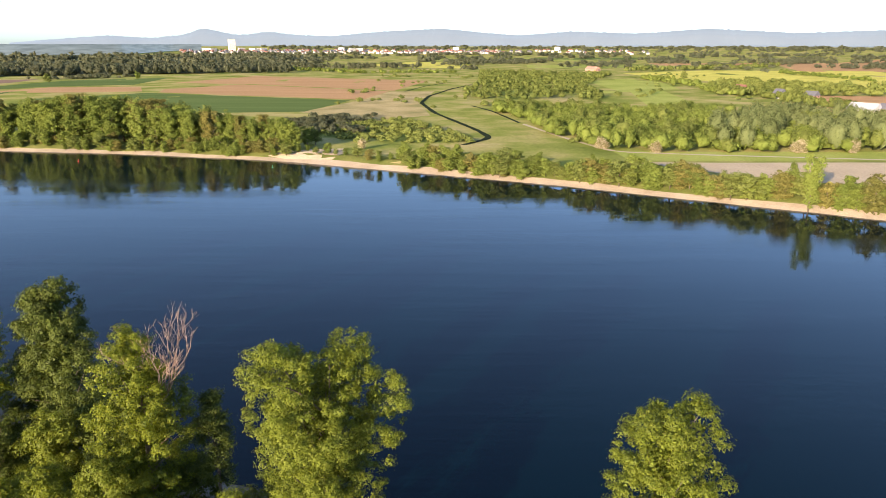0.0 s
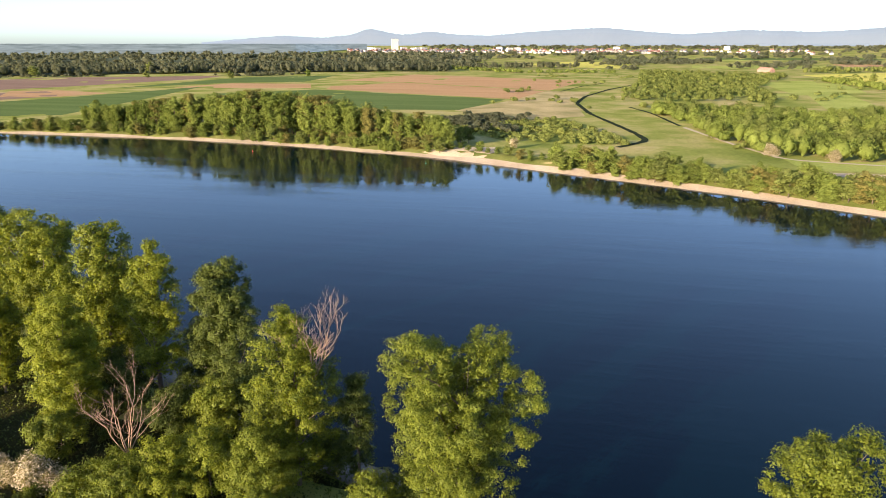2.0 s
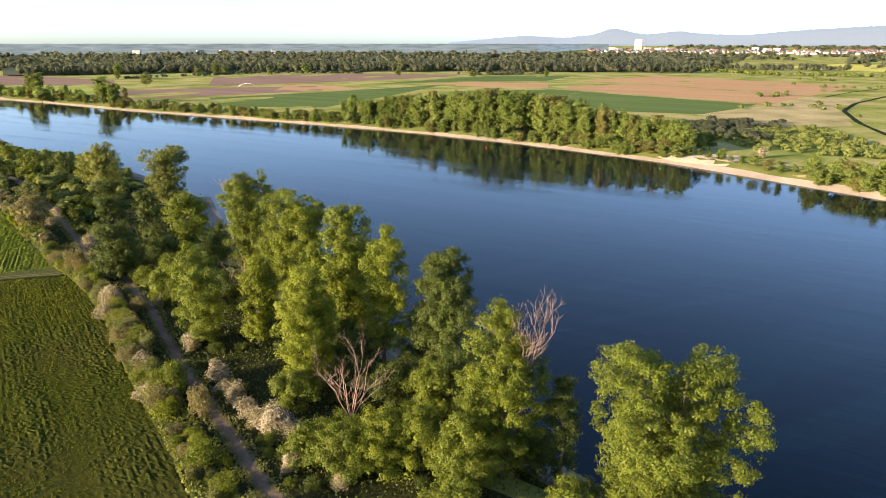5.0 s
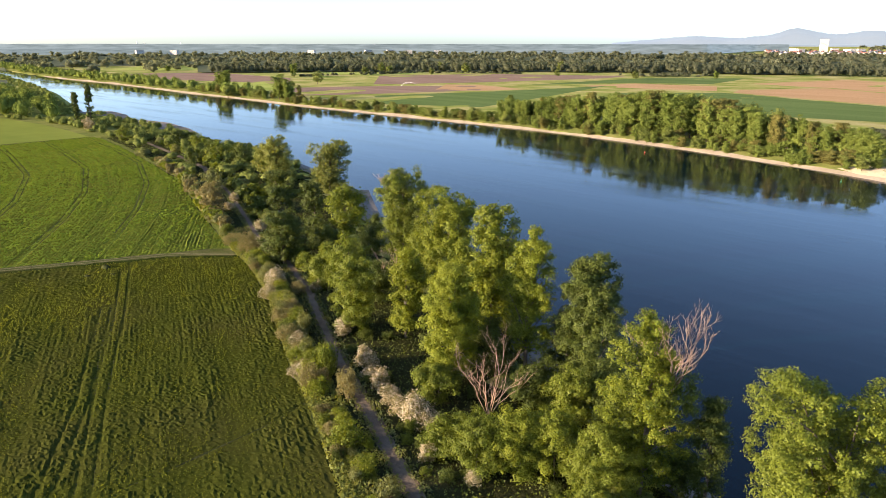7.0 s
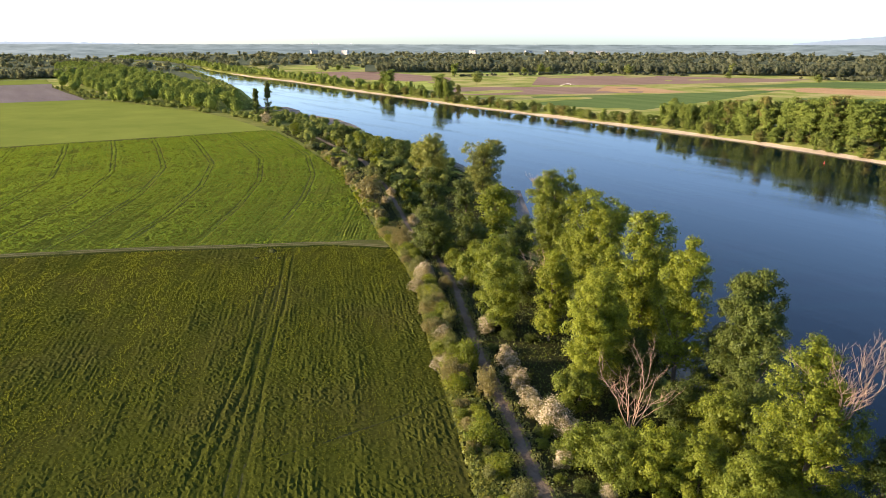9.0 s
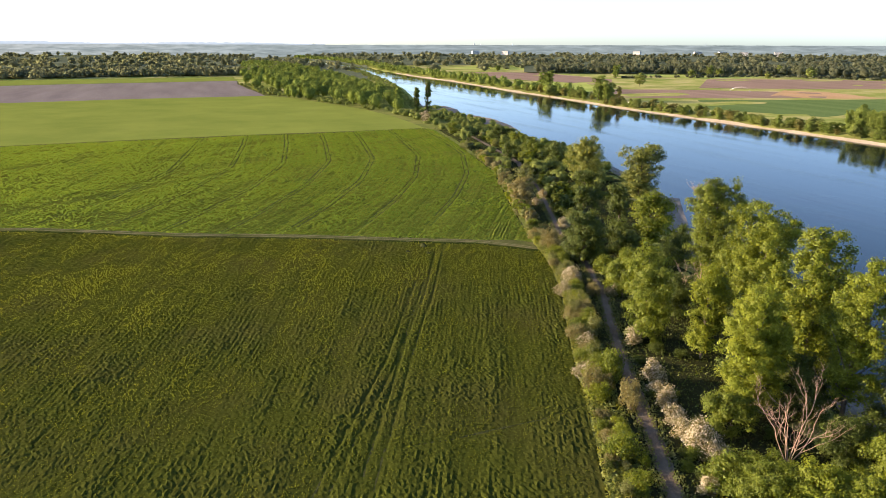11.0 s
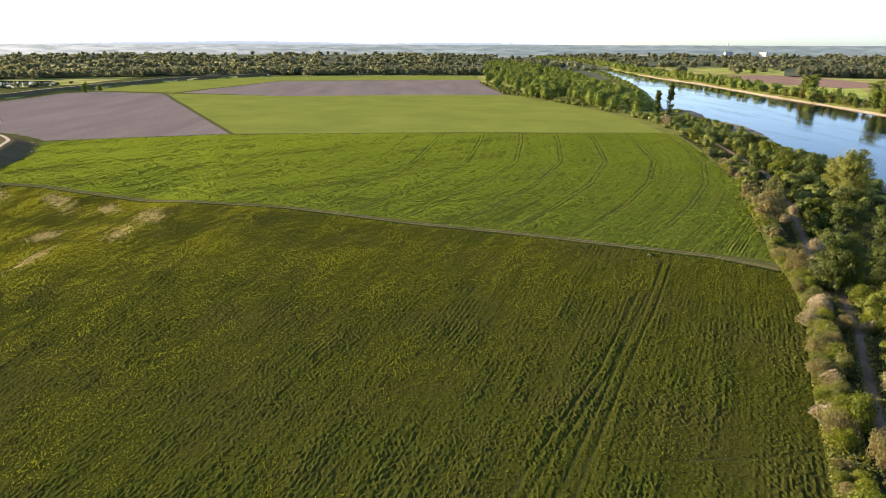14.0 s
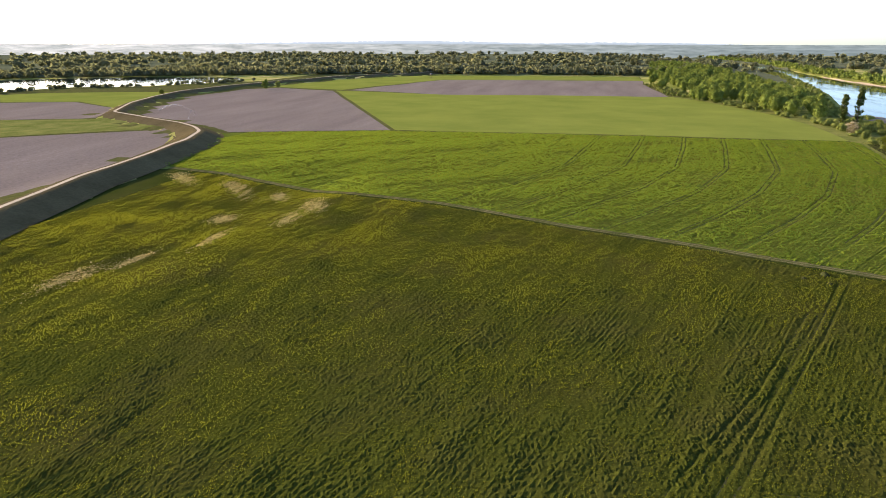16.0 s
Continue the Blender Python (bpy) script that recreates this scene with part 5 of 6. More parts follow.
def ridge(name, profile, r, z0, step, mat, label, seed):
    yaw = np.arange(min(p[0] for p in profile), max(p[0] for p in profile), step)
    pr = np.array(sorted(profile), float)
    top = np.interp(yaw, pr[:, 0], pr[:, 1])
    top = np.convolve(np.pad(top, 4, mode="edge"), np.ones(9) / 9, "same")[4:-4]
    rg = np.random.default_rng(seed)
    top = np.maximum(top + rg.normal(0, 0.35, len(yaw)), -3)
    a = np.radians(yaw)
    rows = []
    for rr, z in ((r, np.full(len(yaw), z0)), (r + 60, z0 * 0.4 + (55 + top / 1280 * r) * 0.6), (r + 130, 55 + top / 1280 * r), (r + 200, np.full(len(yaw), z0))):
        rows.append(np.stack([-np.sin(a) * rr, np.cos(a) * rr, z], -1))
    v = np.stack(rows, 1).reshape(-1, 3)
    k = 4
    i, j = np.meshgrid(np.arange(len(yaw) - 1), np.arange(k - 1), indexing="ij")
    f = np.stack([i * k + j, (i + 1) * k + j, (i + 1) * k + j + 1, i * k + j + 1], -1).reshape(-1, 4)
    tagged(new(name, np_mesh(name, v, f, M[mat], True)), label, "hills", kind="structure")


ridge("hill_backdrop", HILLS, 4700, 30, 0.15, "hills", "blue hill backdrop, its haze painted as a glow", 1)
ridge("hill_backdrop", [(78, -2), (84, 1.5), (90, 2), (94, 0), (98, 3), (104, 4.5), (110, 3), (118, 0), (125, -2)], 4700, 30, 0.2, "hills", "faint low hill backdrop, its haze painted as a glow", 2)

# far plain strip glows: distance haze put into the emission
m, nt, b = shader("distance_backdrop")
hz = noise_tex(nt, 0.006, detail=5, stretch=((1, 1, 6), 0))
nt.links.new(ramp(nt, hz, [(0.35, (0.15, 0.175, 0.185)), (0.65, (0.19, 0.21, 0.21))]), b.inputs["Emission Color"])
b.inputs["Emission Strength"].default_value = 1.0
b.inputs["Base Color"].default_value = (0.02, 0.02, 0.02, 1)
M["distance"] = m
ridge("distance_backdrop", [(-42, -2.5), (0, -2.5), (24, -2.5)], 4500, -6, 0.25, "distance", "far plain backdrop, its haze painted as a glow", 3)


def haze_ring(name, mat, label):
    """A glowing ring: the hazy plain beyond the last woods that can be told apart."""
    yaw = np.arange(18.5, 150, 0.5)
    r = np.interp(yaw, [18.5, 20.5, 24, 150], [3760, 3700, 3150, 3150])
    rg = np.random.default_rng(6)
    a = np.radians(yaw)
    top = 55 - (1.6 + 0.5 * rg.uniform(size=len(yaw))) / 1280 * r
    rows = [np.stack([-np.sin(a) * q, np.cos(a) * q, z], -1) for q, z in ((r, np.full(len(yaw), -8.0)), (r + 40, (top - 8) / 2), (r + 90, top), (r + 140, np.full(len(yaw), -8.0)))]
    v = np.stack(rows, 1).reshape(-1, 3)
    i, j = np.meshgrid(np.arange(len(yaw) - 1), np.arange(3), indexing="ij")
    f = np.stack([i * 4 + j, (i + 1) * 4 + j, (i + 1) * 4 + j + 1, i * 4 + j + 1], -1).reshape(-1, 4)
    tagged(new(name, np_mesh(name, v, f, mat, True)), label, "backdrop", kind="structure")


# ring glows with painted haze, paler southward where the sun would brighten it
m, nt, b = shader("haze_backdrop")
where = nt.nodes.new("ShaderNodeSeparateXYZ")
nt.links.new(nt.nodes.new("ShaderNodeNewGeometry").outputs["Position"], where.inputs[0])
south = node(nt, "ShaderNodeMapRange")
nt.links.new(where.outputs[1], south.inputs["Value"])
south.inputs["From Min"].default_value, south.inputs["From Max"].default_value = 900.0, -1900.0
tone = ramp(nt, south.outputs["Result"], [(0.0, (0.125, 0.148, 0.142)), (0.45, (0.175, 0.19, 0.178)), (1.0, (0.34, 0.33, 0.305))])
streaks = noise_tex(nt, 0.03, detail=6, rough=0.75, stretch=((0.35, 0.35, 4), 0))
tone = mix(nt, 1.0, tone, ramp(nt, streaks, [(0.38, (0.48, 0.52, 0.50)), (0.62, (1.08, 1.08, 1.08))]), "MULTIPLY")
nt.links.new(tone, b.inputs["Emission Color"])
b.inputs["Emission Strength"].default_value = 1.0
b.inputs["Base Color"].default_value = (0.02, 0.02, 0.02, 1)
haze_ring("distance_backdrop", m, "far plain backdrop, its haze painted as a glow")

# ---- town ----


def building(name, w, d, h, wallmat, roofmat, pitched, label, group="houses of the town", floors=2):
    ob = empty_thing(name, pose(0, 0, 0), label, "building", group)
    bm = bmesh.new()
    bmesh.ops.create_cube(bm, size=1.0, matrix=Matrix.LocRotScale((0, 0, h / 2 - 0.5), None, (w, d, h + 1)))
    me = bpy.data.meshes.new("wall")
    bm.to_mesh(me)
    bm.free()
    me.materials.append(wallmat)
    child("wall", me, ob)
    if pitched:
        e, p = 0.5, w * 0.42
        v = [(-w / 2 - e, -d / 2 - e, h - 0.2), (w / 2 + e, -d / 2 - e, h - 0.2), (w / 2 + e, d / 2 + e, h - 0.2), (-w / 2 - e, d / 2 + e, h - 0.2), (0, -d / 2 - e, h + p), (0, d / 2 + e, h + p)]
        me = bpy.data.meshes.new("roof")
        me.from_pydata(v, [], [(0, 4, 5, 3), (1, 2, 5, 4), (0, 1, 4), (3, 5, 2), (0, 3, 2, 1)])
    else:
        bm = bmesh.new()
        bmesh.ops.create_cube(bm, size=1.0, matrix=Matrix.LocRotScale((0, 0, h + 0.3), None, (w + 0.6, d + 0.6, 0.8)))
        me = bpy.data.meshes.new("roof")
        bm.to_mesh(me)
        bm.free()
    me.materials.append(roofmat)
    child("roof", me, ob)
    pane = bpy.data.meshes.new("window")
    bm = bmesh.new()
    bmesh.ops.create_cube(bm, size=1.0, matrix=Matrix.LocRotScale((0, 0, 0), None, (1.4, 0.16, 1.5)))
    bm.to_mesh(pane)
    bm.free()
    pane.materials.append(M["glass"])
    cols = max(2, int(w / 4))
    for fl in range(floors):
        for c in range(cols):
            o = child("window", pane, ob)
            o.location = ((c + 0.5) / cols * w - w / 2, -d / 2, (fl + 0.55) * h / floors)
    return ob


rng = np.random.default_rng(91)
houses = [building("house", 11, 15, 8, M["render_coat"], M["roof"], True, "white house with a red roof in the town"), building("house", 13, 10, 7, M["render_coat"], M["slate"], True, "white house with a dark roof in the town"), building("apartment_building", 30, 14, 18, M["render_coat"], M["steel"], False, "white flat-roofed apartment building in the town", floors=5), building("tower_block", 30, 20, 58, M["render_coat"], M["steel"], False, "tall white tower block over the town", floors=12)]


def polar(yaw, r):
    a = radians(yaw)
    return -math.sin(a) * r, math.cos(a) * r


first = set()


def put_building(k, yaw, r, turn):
    x, y = polar(yaw, r)
    m = pose(x, y, float(ground_z(x, y)), 0, 0, yaw + turn)
    if k in first:
        copy_thing(houses[k], m)
    else:
        first.add(k)
        houses[k].matrix_basis = m


put_building(3, 16.3, 3420, 8)
for yaw, r in ((18.2, 3500), (17.7, 3450), (15.6, 3520), (14.8, 3450), (14.4, 3500), (14.0, 3480), (8.0, 3600), (7.2, 3450), (6.6, 3480), (-1.0, 3700), (-9, 3800), (50.0, 3050), (48.3, 3070), (46.8, 3050), (44.5, 3060), (54.4, 3060), (66.9, 3060), (64.5, 3050)):
    put_building(2, yaw, r, float(rng.uniform(-40, 40)))
for k in range(330):
    yaw = float(rng.choice([rng.uniform(10, 20), rng.uniform(-4, 12), rng.uniform(-16, 2)], p=[0.3, 0.45, 0.25]))
    put_building(int(rng.integers(0, 2)), yaw, float(rng.uniform(3150, 3650)), float(rng.uniform(-60, 60)))

# farm by the meadows
for x, y, w, d, h, wm, rm, lab in ((347, 829, 9, 12, 6, "brick", "roof", "brick farmhouse with a red roof"), (353, 745, 14, 9, 4, "white", "slate", "low white farm building"), (375, 722, 10, 12, 5, "brick", "slate", "brick barn with a dark grey roof"), (338, 566, 12, 22, 5, "white", "steel", "long white barn beside the fields"), (352, 556, 10, 14, 6, "brick", "slate", "brick barn with a dark grey roof"), (313, 1500, 12, 34, 4, "brick", "brick", "long brick barn beside the fields")):
    o = building("farm_building", w, d, h, M[wm], M[rm], True, lab, "farm buildings")
    o.matrix_basis = pose(x, y, float(ground_z(x, y)), 0, 0, 30)

# ---- crop plants of the two nearer fields ----


def dryness(x, y):
    """How bare and dry the near field lies, 0 to 1."""
    best = np.zeros(np.shape(x))
    for cx, cy, rx, ry, turn in DRY:
        cc, ss = math.cos(radians(turn)), math.sin(radians(turn))
        u, w = (x - cx) * cc + (y - cy) * ss, (y - cy) * cc - (x - cx) * ss
        best = np.maximum(best, np.exp(-(u / rx) ** 2 - (w / ry) ** 2))
    return np.clip(best * (0.75 + 0.45 * lump(x * 0.15, y, 4.0, 41) + 0.25 * lump(x, y, 6.0, 42)), 0, 1)


def crop(name, poly, y_of, c0, c1, x0, x1, count, gap, tall, wide, label, seed, ruts=(), mat="crop_leaf"):
    """Plants in drilled rows: two crossed leaf sprays each, thinning out where the soil shows."""
    rng = np.random.default_rng(seed)
    c, x = np.round(rng.uniform(c0, c1, count) / gap) * gap + rng.normal(0, 0.36 * gap, count), rng.uniform(x0, x1, count)
    y = y_of(c, x)
    r = np.hypot(x, y)
    thick = 0.7 * lump(x, y, 45, seed + 2) + 0.4 * lump(x, y, 14, seed + 3) + 0.6 * lump(x * 0.3, c, 3.2, seed + 6) + 0.6 * lump(x * 0.08, c, 7.0, seed)
    ok = inside(x, y, poly) & (thick - 4 * dryness(x, y) > rng.uniform(-2.4, 0.2, count)) & (near_line(x, y, TRACK) > 2.0) & (r > 68)
    for q, line in ruts:
        off = np.abs(c - q) if line is None else near_line(x, y, line)
        ok &= np.abs(off - 1.0) > 0.4
    x, y, thick, r = x[ok], y[ok], thick[ok], r[ok]
    n = len(x)
    g = np.sqrt(r / 120)
    h = tall * g * rng.uniform(0.55, 1.2, n) * np.clip(0.8 + 0.45 * thick, 0.3, 1.7)
    wd = wide * g * rng.uniform(0.7, 1.3, n)
    z = ground_z(x, y) + 0.16
    quads = []
    t0 = rng.uniform(0, np.pi, n)
    for k in range(2):
        t = t0 + k * np.pi / 2
        dx, dy = np.cos(t) * wd / 2, np.sin(t) * wd / 2
        lx, ly = rng.normal(0, 0.25, n) * h, rng.normal(0, 0.25, n) * h
        quads.append(np.stack([np.stack([x - dx, y - dy, z], -1), np.stack([x + dx, y + dy, z], -1), np.stack([x + lx, y + ly, z + h], -1)], 1))
    v = np.concatenate(quads).reshape(-1, 3)
    tagged(new(name, np_mesh(name, v, np.arange(len(v)).reshape(-1, 3), M[mat])), label, "crop", kind="stuff")


def crop_rows(name, poly, y_of, c0, c1, x0, x1, gap, tall, step, rough, label, seed, ruts=(), mat="crop_row"):
    """Drilled rows as low ragged ridges of leaf."""
    rng = np.random.default_rng(seed)
    x = np.arange(x0, x1, step)
    c = np.arange(c0, c1, gap)
    own = np.clip(0.8 + 0.35 * lump(c, 0 * c, 5.0, seed) + 0.35 * lump(c, 0 * c, 13.0, seed + 1) + rng.normal(0, 0.25, len(c)), 0.35, 1.8)
    X = x[None] + rng.uniform(-0.4, 0.4, (len(c), len(x))) * step
    C = c[:, None] + 0.07 * gap * rng.normal(size=X.shape) + 0.5 * gap * lump(X, c[:, None] + 0 * X, 60, seed)
    Y = y_of(C, X)
    thick = 0.85 + 0.30 * lump(X, Y, 45, seed + 2) + 0.25 * lump(X, Y, 14, seed + 3) + 0.25 * lump(X * 0.22, C, 4, seed + 5) + 0.2 * lump(X * 0.5, C, 2.2, seed + 7) + rough * rng.normal(size=X.shape)
    thick = thick - 1.1 * dryness(X, Y)
    h = tall * own[:, None] * np.clip(thick, 0.04, 2)
    keep = inside(X, Y, poly) & (near_line(X, Y, TRACK) > 2.4) & (np.hypot(X, Y) > 68) & (thick > 0.12)
    for q, line in ruts:
        off = np.abs(C - q) if line is None else near_line(X, Y, line)
        keep &= np.abs(off - 1.0) > 0.32
    half = 0.52 * gap * np.clip(0.65 + 0.4 * thick, 0.3, 1.2)
    lean = rng.normal(0, 0.10, X.shape) * gap
    base = ground_z(X, Y)
    rows = [np.stack([X, Y + o * half + (lean if o == 0 else 0), base + 0.09 + (h if o == 0 else 0)], -1) for o in (-1, 0, 1)]
    v = np.stack(rows, 2).reshape(-1, 3)
    i, j = np.meshgrid(np.arange(len(c)), np.arange(len(x) - 1), indexing="ij")
    ok = (keep[:, :-1] & keep[:, 1:]).ravel()
    a = ((i * len(x) + j) * 3).ravel()[ok]
    f = np.concatenate([np.stack([a, a + 3, a + 4, a + 1], -1), np.stack([a + 1, a + 4, a + 5, a + 2], -1)])
    used_v = np.unique(f)
    back = np.zeros(len(v), int)
    back[used_v] = np.arange(len(used_v))
    tagged(new(name, np_mesh(name, v[used_v], back[f], M[mat])), label, "crop", kind="stuff")


def crop_carpet(name, poly, y_of, c0, c1, x0, x1, gap, pitch, step, label, seed, ruts=(), mat="crop_row"):
    """A closed stand of young crop: a rough carpet of leaf, faintly ribbed along the rows, sunk in the wheel tracks."""
    rng = np.random.default_rng(seed)
    c, x = np.arange(c0, c1, gap), np.arange(x0, x1, step)
    X = x[None] + rng.uniform(-0.35, 0.35, (len(c), len(x))) * step
    C = c[:, None] + rng.uniform(-0.3, 0.3, X.shape) * gap
    Y = y_of(C, X)
    vigour = 1.0 + 0.35 * lump(X, Y, 45, seed + 2) + 0.30 * lump(X, Y, 14, seed + 3) + 0.35 * lump(X * 0.12, C, 6, seed + 4)
    vigour = np.clip(vigour - 1.3 * dryness(X, Y), 0.12, 2)
    rib = np.cos((C + 0.6 * lump(X, C, 40, seed + 8)) * 2 * np.pi / pitch) * (0.6 + 0.5 * lump(X * 0.15, C, 9, seed + 5))
    h = vigour * (0.13 + 0.04 * rib + 0.05 * lump(X * 0.10, C, 3.4, seed + 6) + 0.02 * lump(X * 0.3, C, 1.9, seed + 7) + 0.045 * rng.normal(size=X.shape))
    for line in ruts:
        h *= 1 - 0.8 * np.exp(-((near_line(X, Y, line) - 1.0) / 0.32) ** 2)
    h *= 1 - 0.9 * np.exp(-(near_line(X, Y, FOOT) / 0.4) ** 2)
    keep = inside(X, Y, poly) & (near_line(X, Y, TRACK) > 2.2) & (np.hypot(X, Y) > 68)
    v = np.stack([X, Y, ground_z(X, Y) + 0.10 + np.maximum(h, 0)], -1).reshape(-1, 3)
    i, j = np.meshgrid(np.arange(len(c) - 1), np.arange(len(x) - 1), indexing="ij")
    ok = (keep[:-1, :-1] & keep[1:, :-1] & keep[:-1, 1:] & keep[1:, 1:]).ravel()
    a = (i * len(x) + j).ravel()[ok]
    f = np.stack([a, a + 1, a + len(x) + 1, a + len(x)], -1)
    used_v = np.unique(f)
    back = np.zeros(len(v), int)
    back[used_v] = np.arange(len(used_v))
    tagged(new(name, np_mesh(name, v[used_v], back[f], M[mat])), label, "crop", kind="stuff")


NEAR_POLY = [*TRACK, *edge_low, (60, -60), (30, -140), (-60, -138), (-130, -160), (-192, -175), (-250, -189), (-284, -192)]
MID_POLY = [*[(x - 3, y) for x, y in TRACK[1:-1]], (-176, 88), *edge_up[::-1], *UPPER[::-1], (-376, -211), (-340, -199), (-294, -193)]
crop_rows("crop_rows", MID_POLY, lambda c, x: c + hU(x), -205, 190, -448, -165, 1.15, 0.13, 2.2, 0.22, "green crop in curved drilled rows", 19, [(c + 72, None) for c in TRAMS], "crop_row_up")
crop_carpet("crop_carpet", NEAR_POLY, row_y, -175, 105, -290, -38, 0.38, 1.05, 0.5, "young green crop in drilled rows that fan out", 29, RUTS)
crop("crop_plants", NEAR_POLY, row_y, -175, 105, -290, -38, 290000, 1.05, 0.28, 0.20, "young green crop plants in streaky rows", 5, [(0, line) for line in RUTS], "near_leaf")
crop("crop_plants", MID_POLY, lambda c, x: c + hU(x), -205, 190, -448, -165, 150000, 1.15, 0.26, 0.5, "green crop plants in curved drilled rows", 9, [(c + 72, None) for c in TRAMS])

# ---- small things ----


def lathe(profile, sides=12):
    """A turned shape from (radius, height) pairs."""
    a = np.arange(sides) * 2 * np.pi / sides
    v = np.concatenate([np.stack([np.cos(a) * r, np.sin(a) * r, 0 * a + z], -1) for r, z in profile])
    i, j = np.meshgrid(np.arange(len(profile) - 1), np.arange(sides), indexing="ij")
    j2 = (j + 1) % sides
    return v, np.stack([i * sides + j, i * sides + j2, (i + 1) * sides + j2, (i + 1) * sides + j], -1).reshape(-1, 4)


def box(w, d, h, x=0, y=0, z=0):
    v = np.array([(x + i * w / 2, y + j * d / 2, z + k * h) for k in (0, 1) for j in (-1, 1) for i in (-1, 1)], float)
    return v, np.array([(0, 2, 3, 1), (4, 5, 7, 6), (0, 1, 5, 4), (2, 6, 7, 3), (0, 4, 6, 2), (1, 3, 7, 5)])


def buoy(x, y, mat, label):
    ob = empty_thing("buoy", pose(x, y, WATER_Z), label, "buoy", "river buoys")
    ob.scale = (0.65, 0.65, 0.65)
    child("float", np_mesh("float", *lathe([(0.02, -0.4), (0.6, -0.3), (0.7, 0.1), (0.5, 0.35), (0.05, 0.4)]), M[mat], True), ob)
    child("topmark", np_mesh("topmark", *lathe([(0.2, 0.35), (0.16, 1.1), (0.3, 1.15), (0.26, 1.7), (0.02, 1.75)]), M[mat], True), ob)


buoy(-186, 352, "red", "red river buoy afloat near the bank")
buoy(-83, 335, "green_paint", "green river buoy afloat near the bank")


def board(x, y, w, h, up, turn, label):
    ob = empty_thing("marker_board", pose(x, y, float(ground_z(x, y)), 0, 0, turn), label, "sign", "bank markers")
    for o in (-1, 1):
        child("post", np_mesh("post", *box(0.12, 0.12, up + h, o * w * 0.35, 0.1, -0.2), M["steel"]), ob)
    child("panel", np_mesh("panel", *box(w, 0.08, h, 0, 0, up), M["white"]), ob)


board(110.5, 272.5, 3.4, 2.0, 2.6, 20, "large white board on two posts above the river")
for x, y in ((-235, 410), (-569, 402), (-487, 405), (-94, 371)):
    board(x, y, 1.6, 1.3, 1.4, 10, "small white river marker on two posts")


def sprinkler(x, y, turn, reach, label):
    ob = empty_thing("field_sprinkler", pose(x, y, float(ground_z(x, y)), 0, 0, turn), label, "sprinkler", "field sprinklers")
    for a in (0, 120, 240):
        q = radians(a)
        child("leg", np_mesh("leg", *tube([(math.cos(q) * 0.9, math.sin(q) * 0.9, -0.1), (0, 0, 1.5)], [0.05, 0.05], 5), M["steel"], True), ob)
    child("nozzle", np_mesh("nozzle", *tube([(0, 0, 1.4), (0.9, 0, 1.9)], [0.08, 0.05], 6), M["steel"], True), ob)
    t = np.linspace(0.02, 1, 14)
    arc = np.stack([t * reach, 0.06 * reach * t * t, 1.8 + reach * (0.36 * t - 0.39 * t * t)], -1)
    child("water_jet", np_mesh("water_jet", *tube(arc, 0.10 + 0.6 * t ** 1.5, 7), M["spray"], True), ob, "white arc of water spray")


sprinkler(-665, 640, 165, 42, "irrigation sprinkler throwing an arc of water")
sprinkler(-505, -300, 235, 60, "irrigation sprinkler throwing an arc of water")
sprinkler(-480, -290, 200, 40, "irrigation sprinkler throwing an arc of water")


def heap(x, y, r, h, seed, label):
    rg = np.random.default_rng(seed)
    v, f = lathe([(r, -0.15), (r * 0.8, h * 0.35), (r * 0.5, h * 0.8), (r * 0.2, h), (0.02, h * 0.98)], 14)
    v = v * [1.3, 0.8, 1] + rg.normal(0, 0.09, v.shape) * [r * 0.4, r * 0.4, h * 0.6]
    ob = new("earth_heap", np_mesh("earth_heap", v, f, M["rut"], True))
    ob.location = (x, y, float(ground_z(x, y)))
    tagged(ob, label, "heap", "earth heaps")


heap(-179, 61, 1.6, 0.9, 1, "small heap of earth and stones by the track")
heap(-175, 55, 1.1, 0.6, 2, "small heap of earth and stones by the track")
heap(-172, 60, 1.3, 0.5, 3, "small heap of earth and stones by the track")


def raised_hide(x, y, turn):
    ob = empty_thing("raised_hide", pose(x, y, float(ground_z(x, y)), 0, 0, turn), "wooden raised hide on four legs by the road", "hide")
    for a in (-1, 1):
        for c in (-1, 1):
            child("leg", np_mesh("leg", *tube([(a * 1.6, c * 1.6, -0.2), (a * 1.0, c * 1.0, 6)], [0.14, 0.12], 6), M["timber"], True), ob)
    child("cabin", np_mesh("cabin", *box(2.6, 2.6, 2.4, 0, 0, 6), M["timber"]), ob)
    child("roof", np_mesh("roof", *box(3.2, 3.2, 0.3, 0, 0, 8.4), M["slate"]), ob)


raised_hide(-1124, -243, 30)


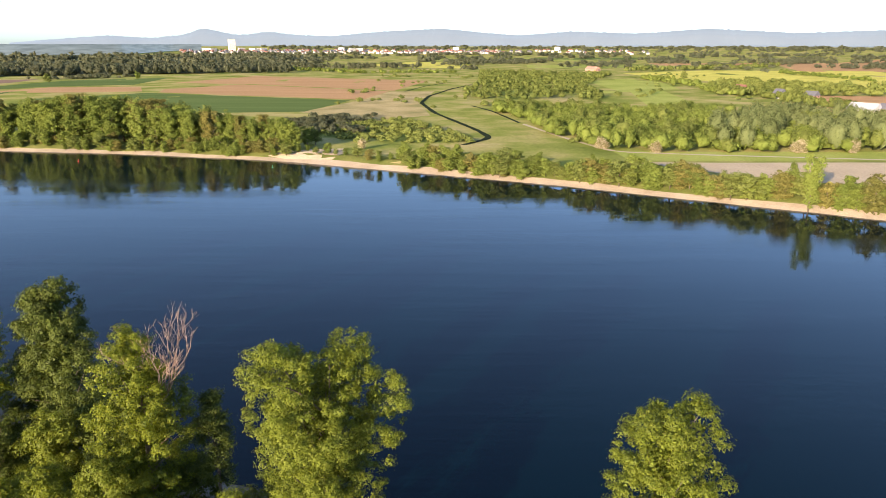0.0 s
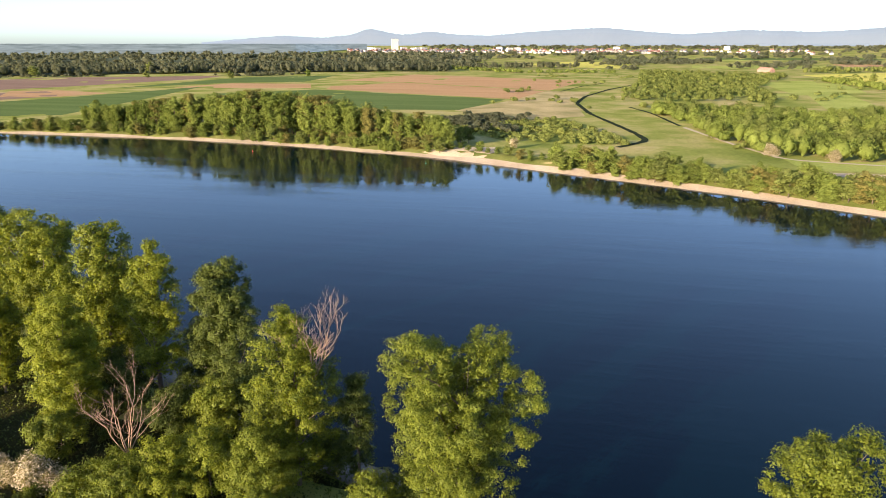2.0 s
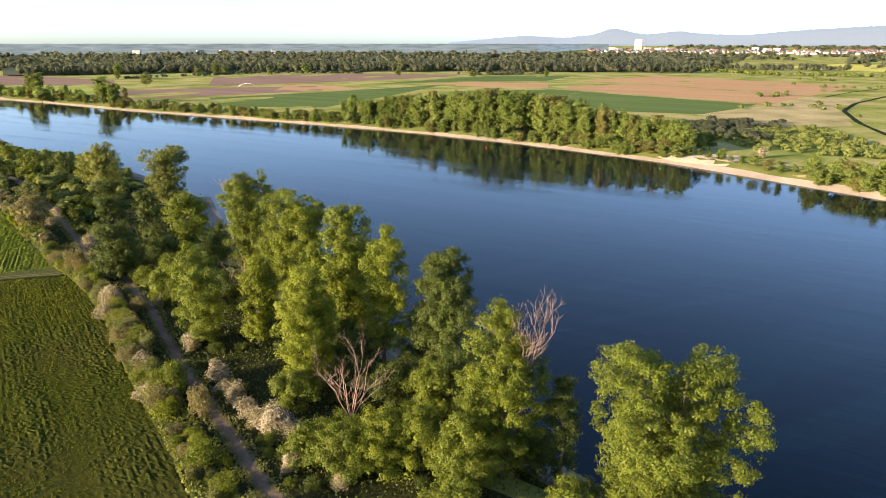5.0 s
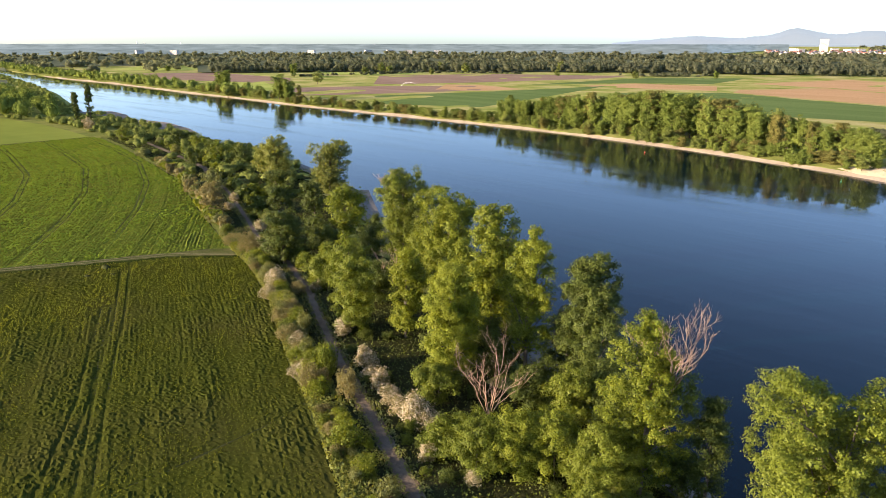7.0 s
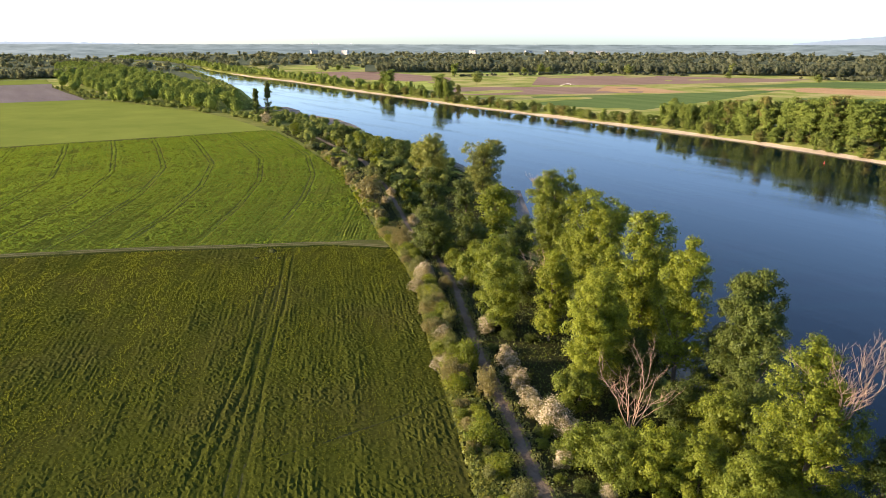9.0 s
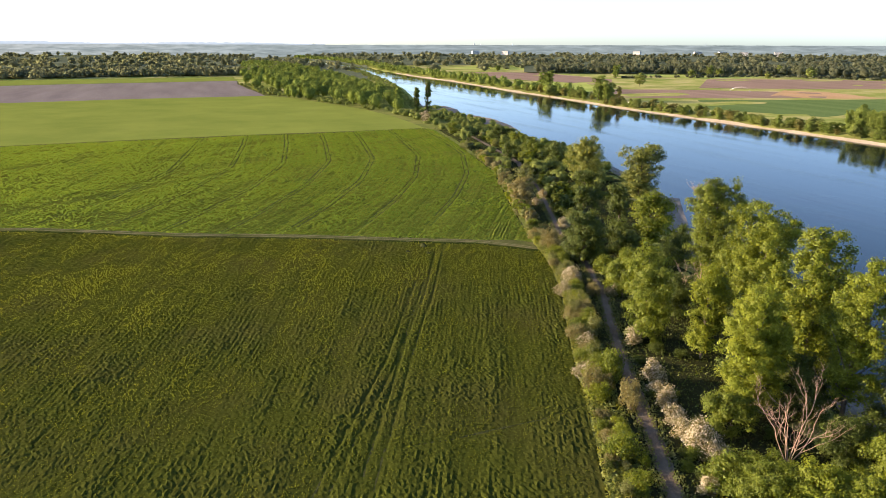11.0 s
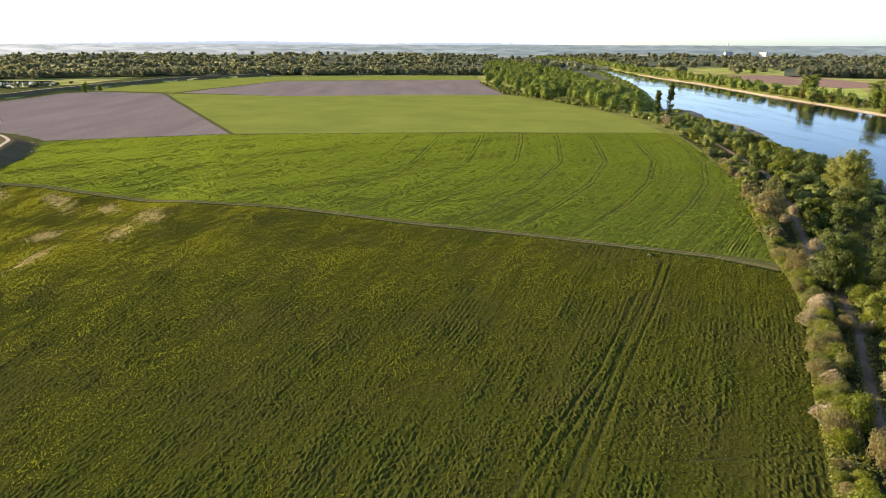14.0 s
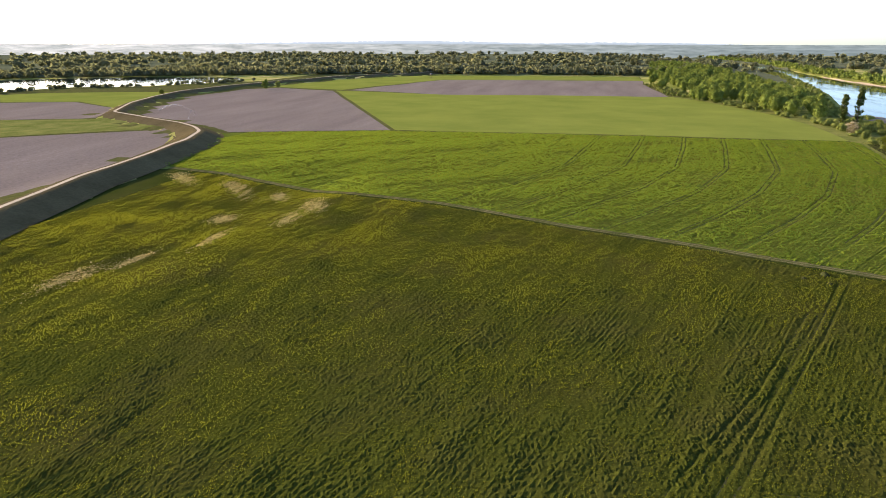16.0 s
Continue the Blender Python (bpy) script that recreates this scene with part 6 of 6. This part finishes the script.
def pylon(yaw, r, h):
    x, y = polar(yaw, r)
    ob = empty_thing("power_pylon", pose(x, y, float(ground_z(x, y)), 0, 0, yaw), "steel lattice power pylon on the horizon", "pylon", "power pylons")
    for a in (-1, 1):
        for c in (-1, 1):
            child("leg", np_mesh("leg", *tube([(a * 4, c * 4, -1), (a * 0.8, c * 0.8, h)], [0.5, 0.35], 5), M["steel"], True), ob)
    for z, w in ((h * 0.68, 18), (h * 0.82, 14), (h * 0.95, 10)):
        child("crossarm", np_mesh("crossarm", *box(w, 0.8, 0.8, 0, 0, z), M["steel"]), ob)
    for z in (0.15, 0.35, 0.55):
        q = 4 - 3.2 * z
        child("brace", np_mesh("brace", *tube([(-q, -q, z * h), (q, -q, (z + 0.12) * h)], [0.3, 0.3], 5), M["steel"], True), ob)


for yaw, h in ((86.0, 34), (79.6, 32), (49.5, 26)):
    pylon(yaw, 4250, h)
for k, (yaw, h) in enumerate(((66.5, 24), (67.0, 30), (64.0, 26))):
    x, y = polar(yaw, 4300)
    ob = new("chimney", np_mesh("chimney", *lathe([(3.2, -1), (2.4, h), (2.0, h), (2.0, h - 3)], 12), M["white"], True))
    ob.location = (x, y, float(ground_z(x, y)))
    tagged(ob, "slim pale factory chimney on the horizon", "chimney", "chimneys")

# white-flowering shrubs across the river
for k, (x, y, q) in enumerate(((-258, 410, 1.7), (-130, 387, 1.9), (-124, 388, 1.6), (-44, 376, 1.3), (86, 378, 1.8), (112, 364, 1.6), (187, 365, 2.0), (215, 365, 2.0), (-285, 408, 1.4), (-238, 409, 1.5))):
    place_bush(blooms[k % 2], x, y, q)

# thin pale grass where the soil dries out
rng = np.random.default_rng(88)
quads = []
for cx, cy, rx, ry, turn in DRY:
    n = int(60 * rx * ry)
    u, w = rng.normal(0, rx * 0.8, n), rng.normal(0, ry * 0.8, n)
    cc, ss = math.cos(radians(turn)), math.sin(radians(turn))
    x, y = cx + u * cc - w * ss, cy + u * ss + w * cc
    ok = dryness(x, y) > rng.uniform(0.05, 0.75, n)
    x, y = x[ok], y[ok]
    n = len(x)
    quads.append(leaf_sprays(rng, np.stack([x, y, ground_z(x, y) + rng.uniform(0.12, 0.3, n)], -1), 0.24, np.tile([0, 0, 1.0], (n, 1)), 0.5))
tagged(new("dry_grass", np_mesh("dry_grass", *merge(quads), M["dry_leaf"])), "pale dry grass in thin patches of the field", "grass", kind="stuff")
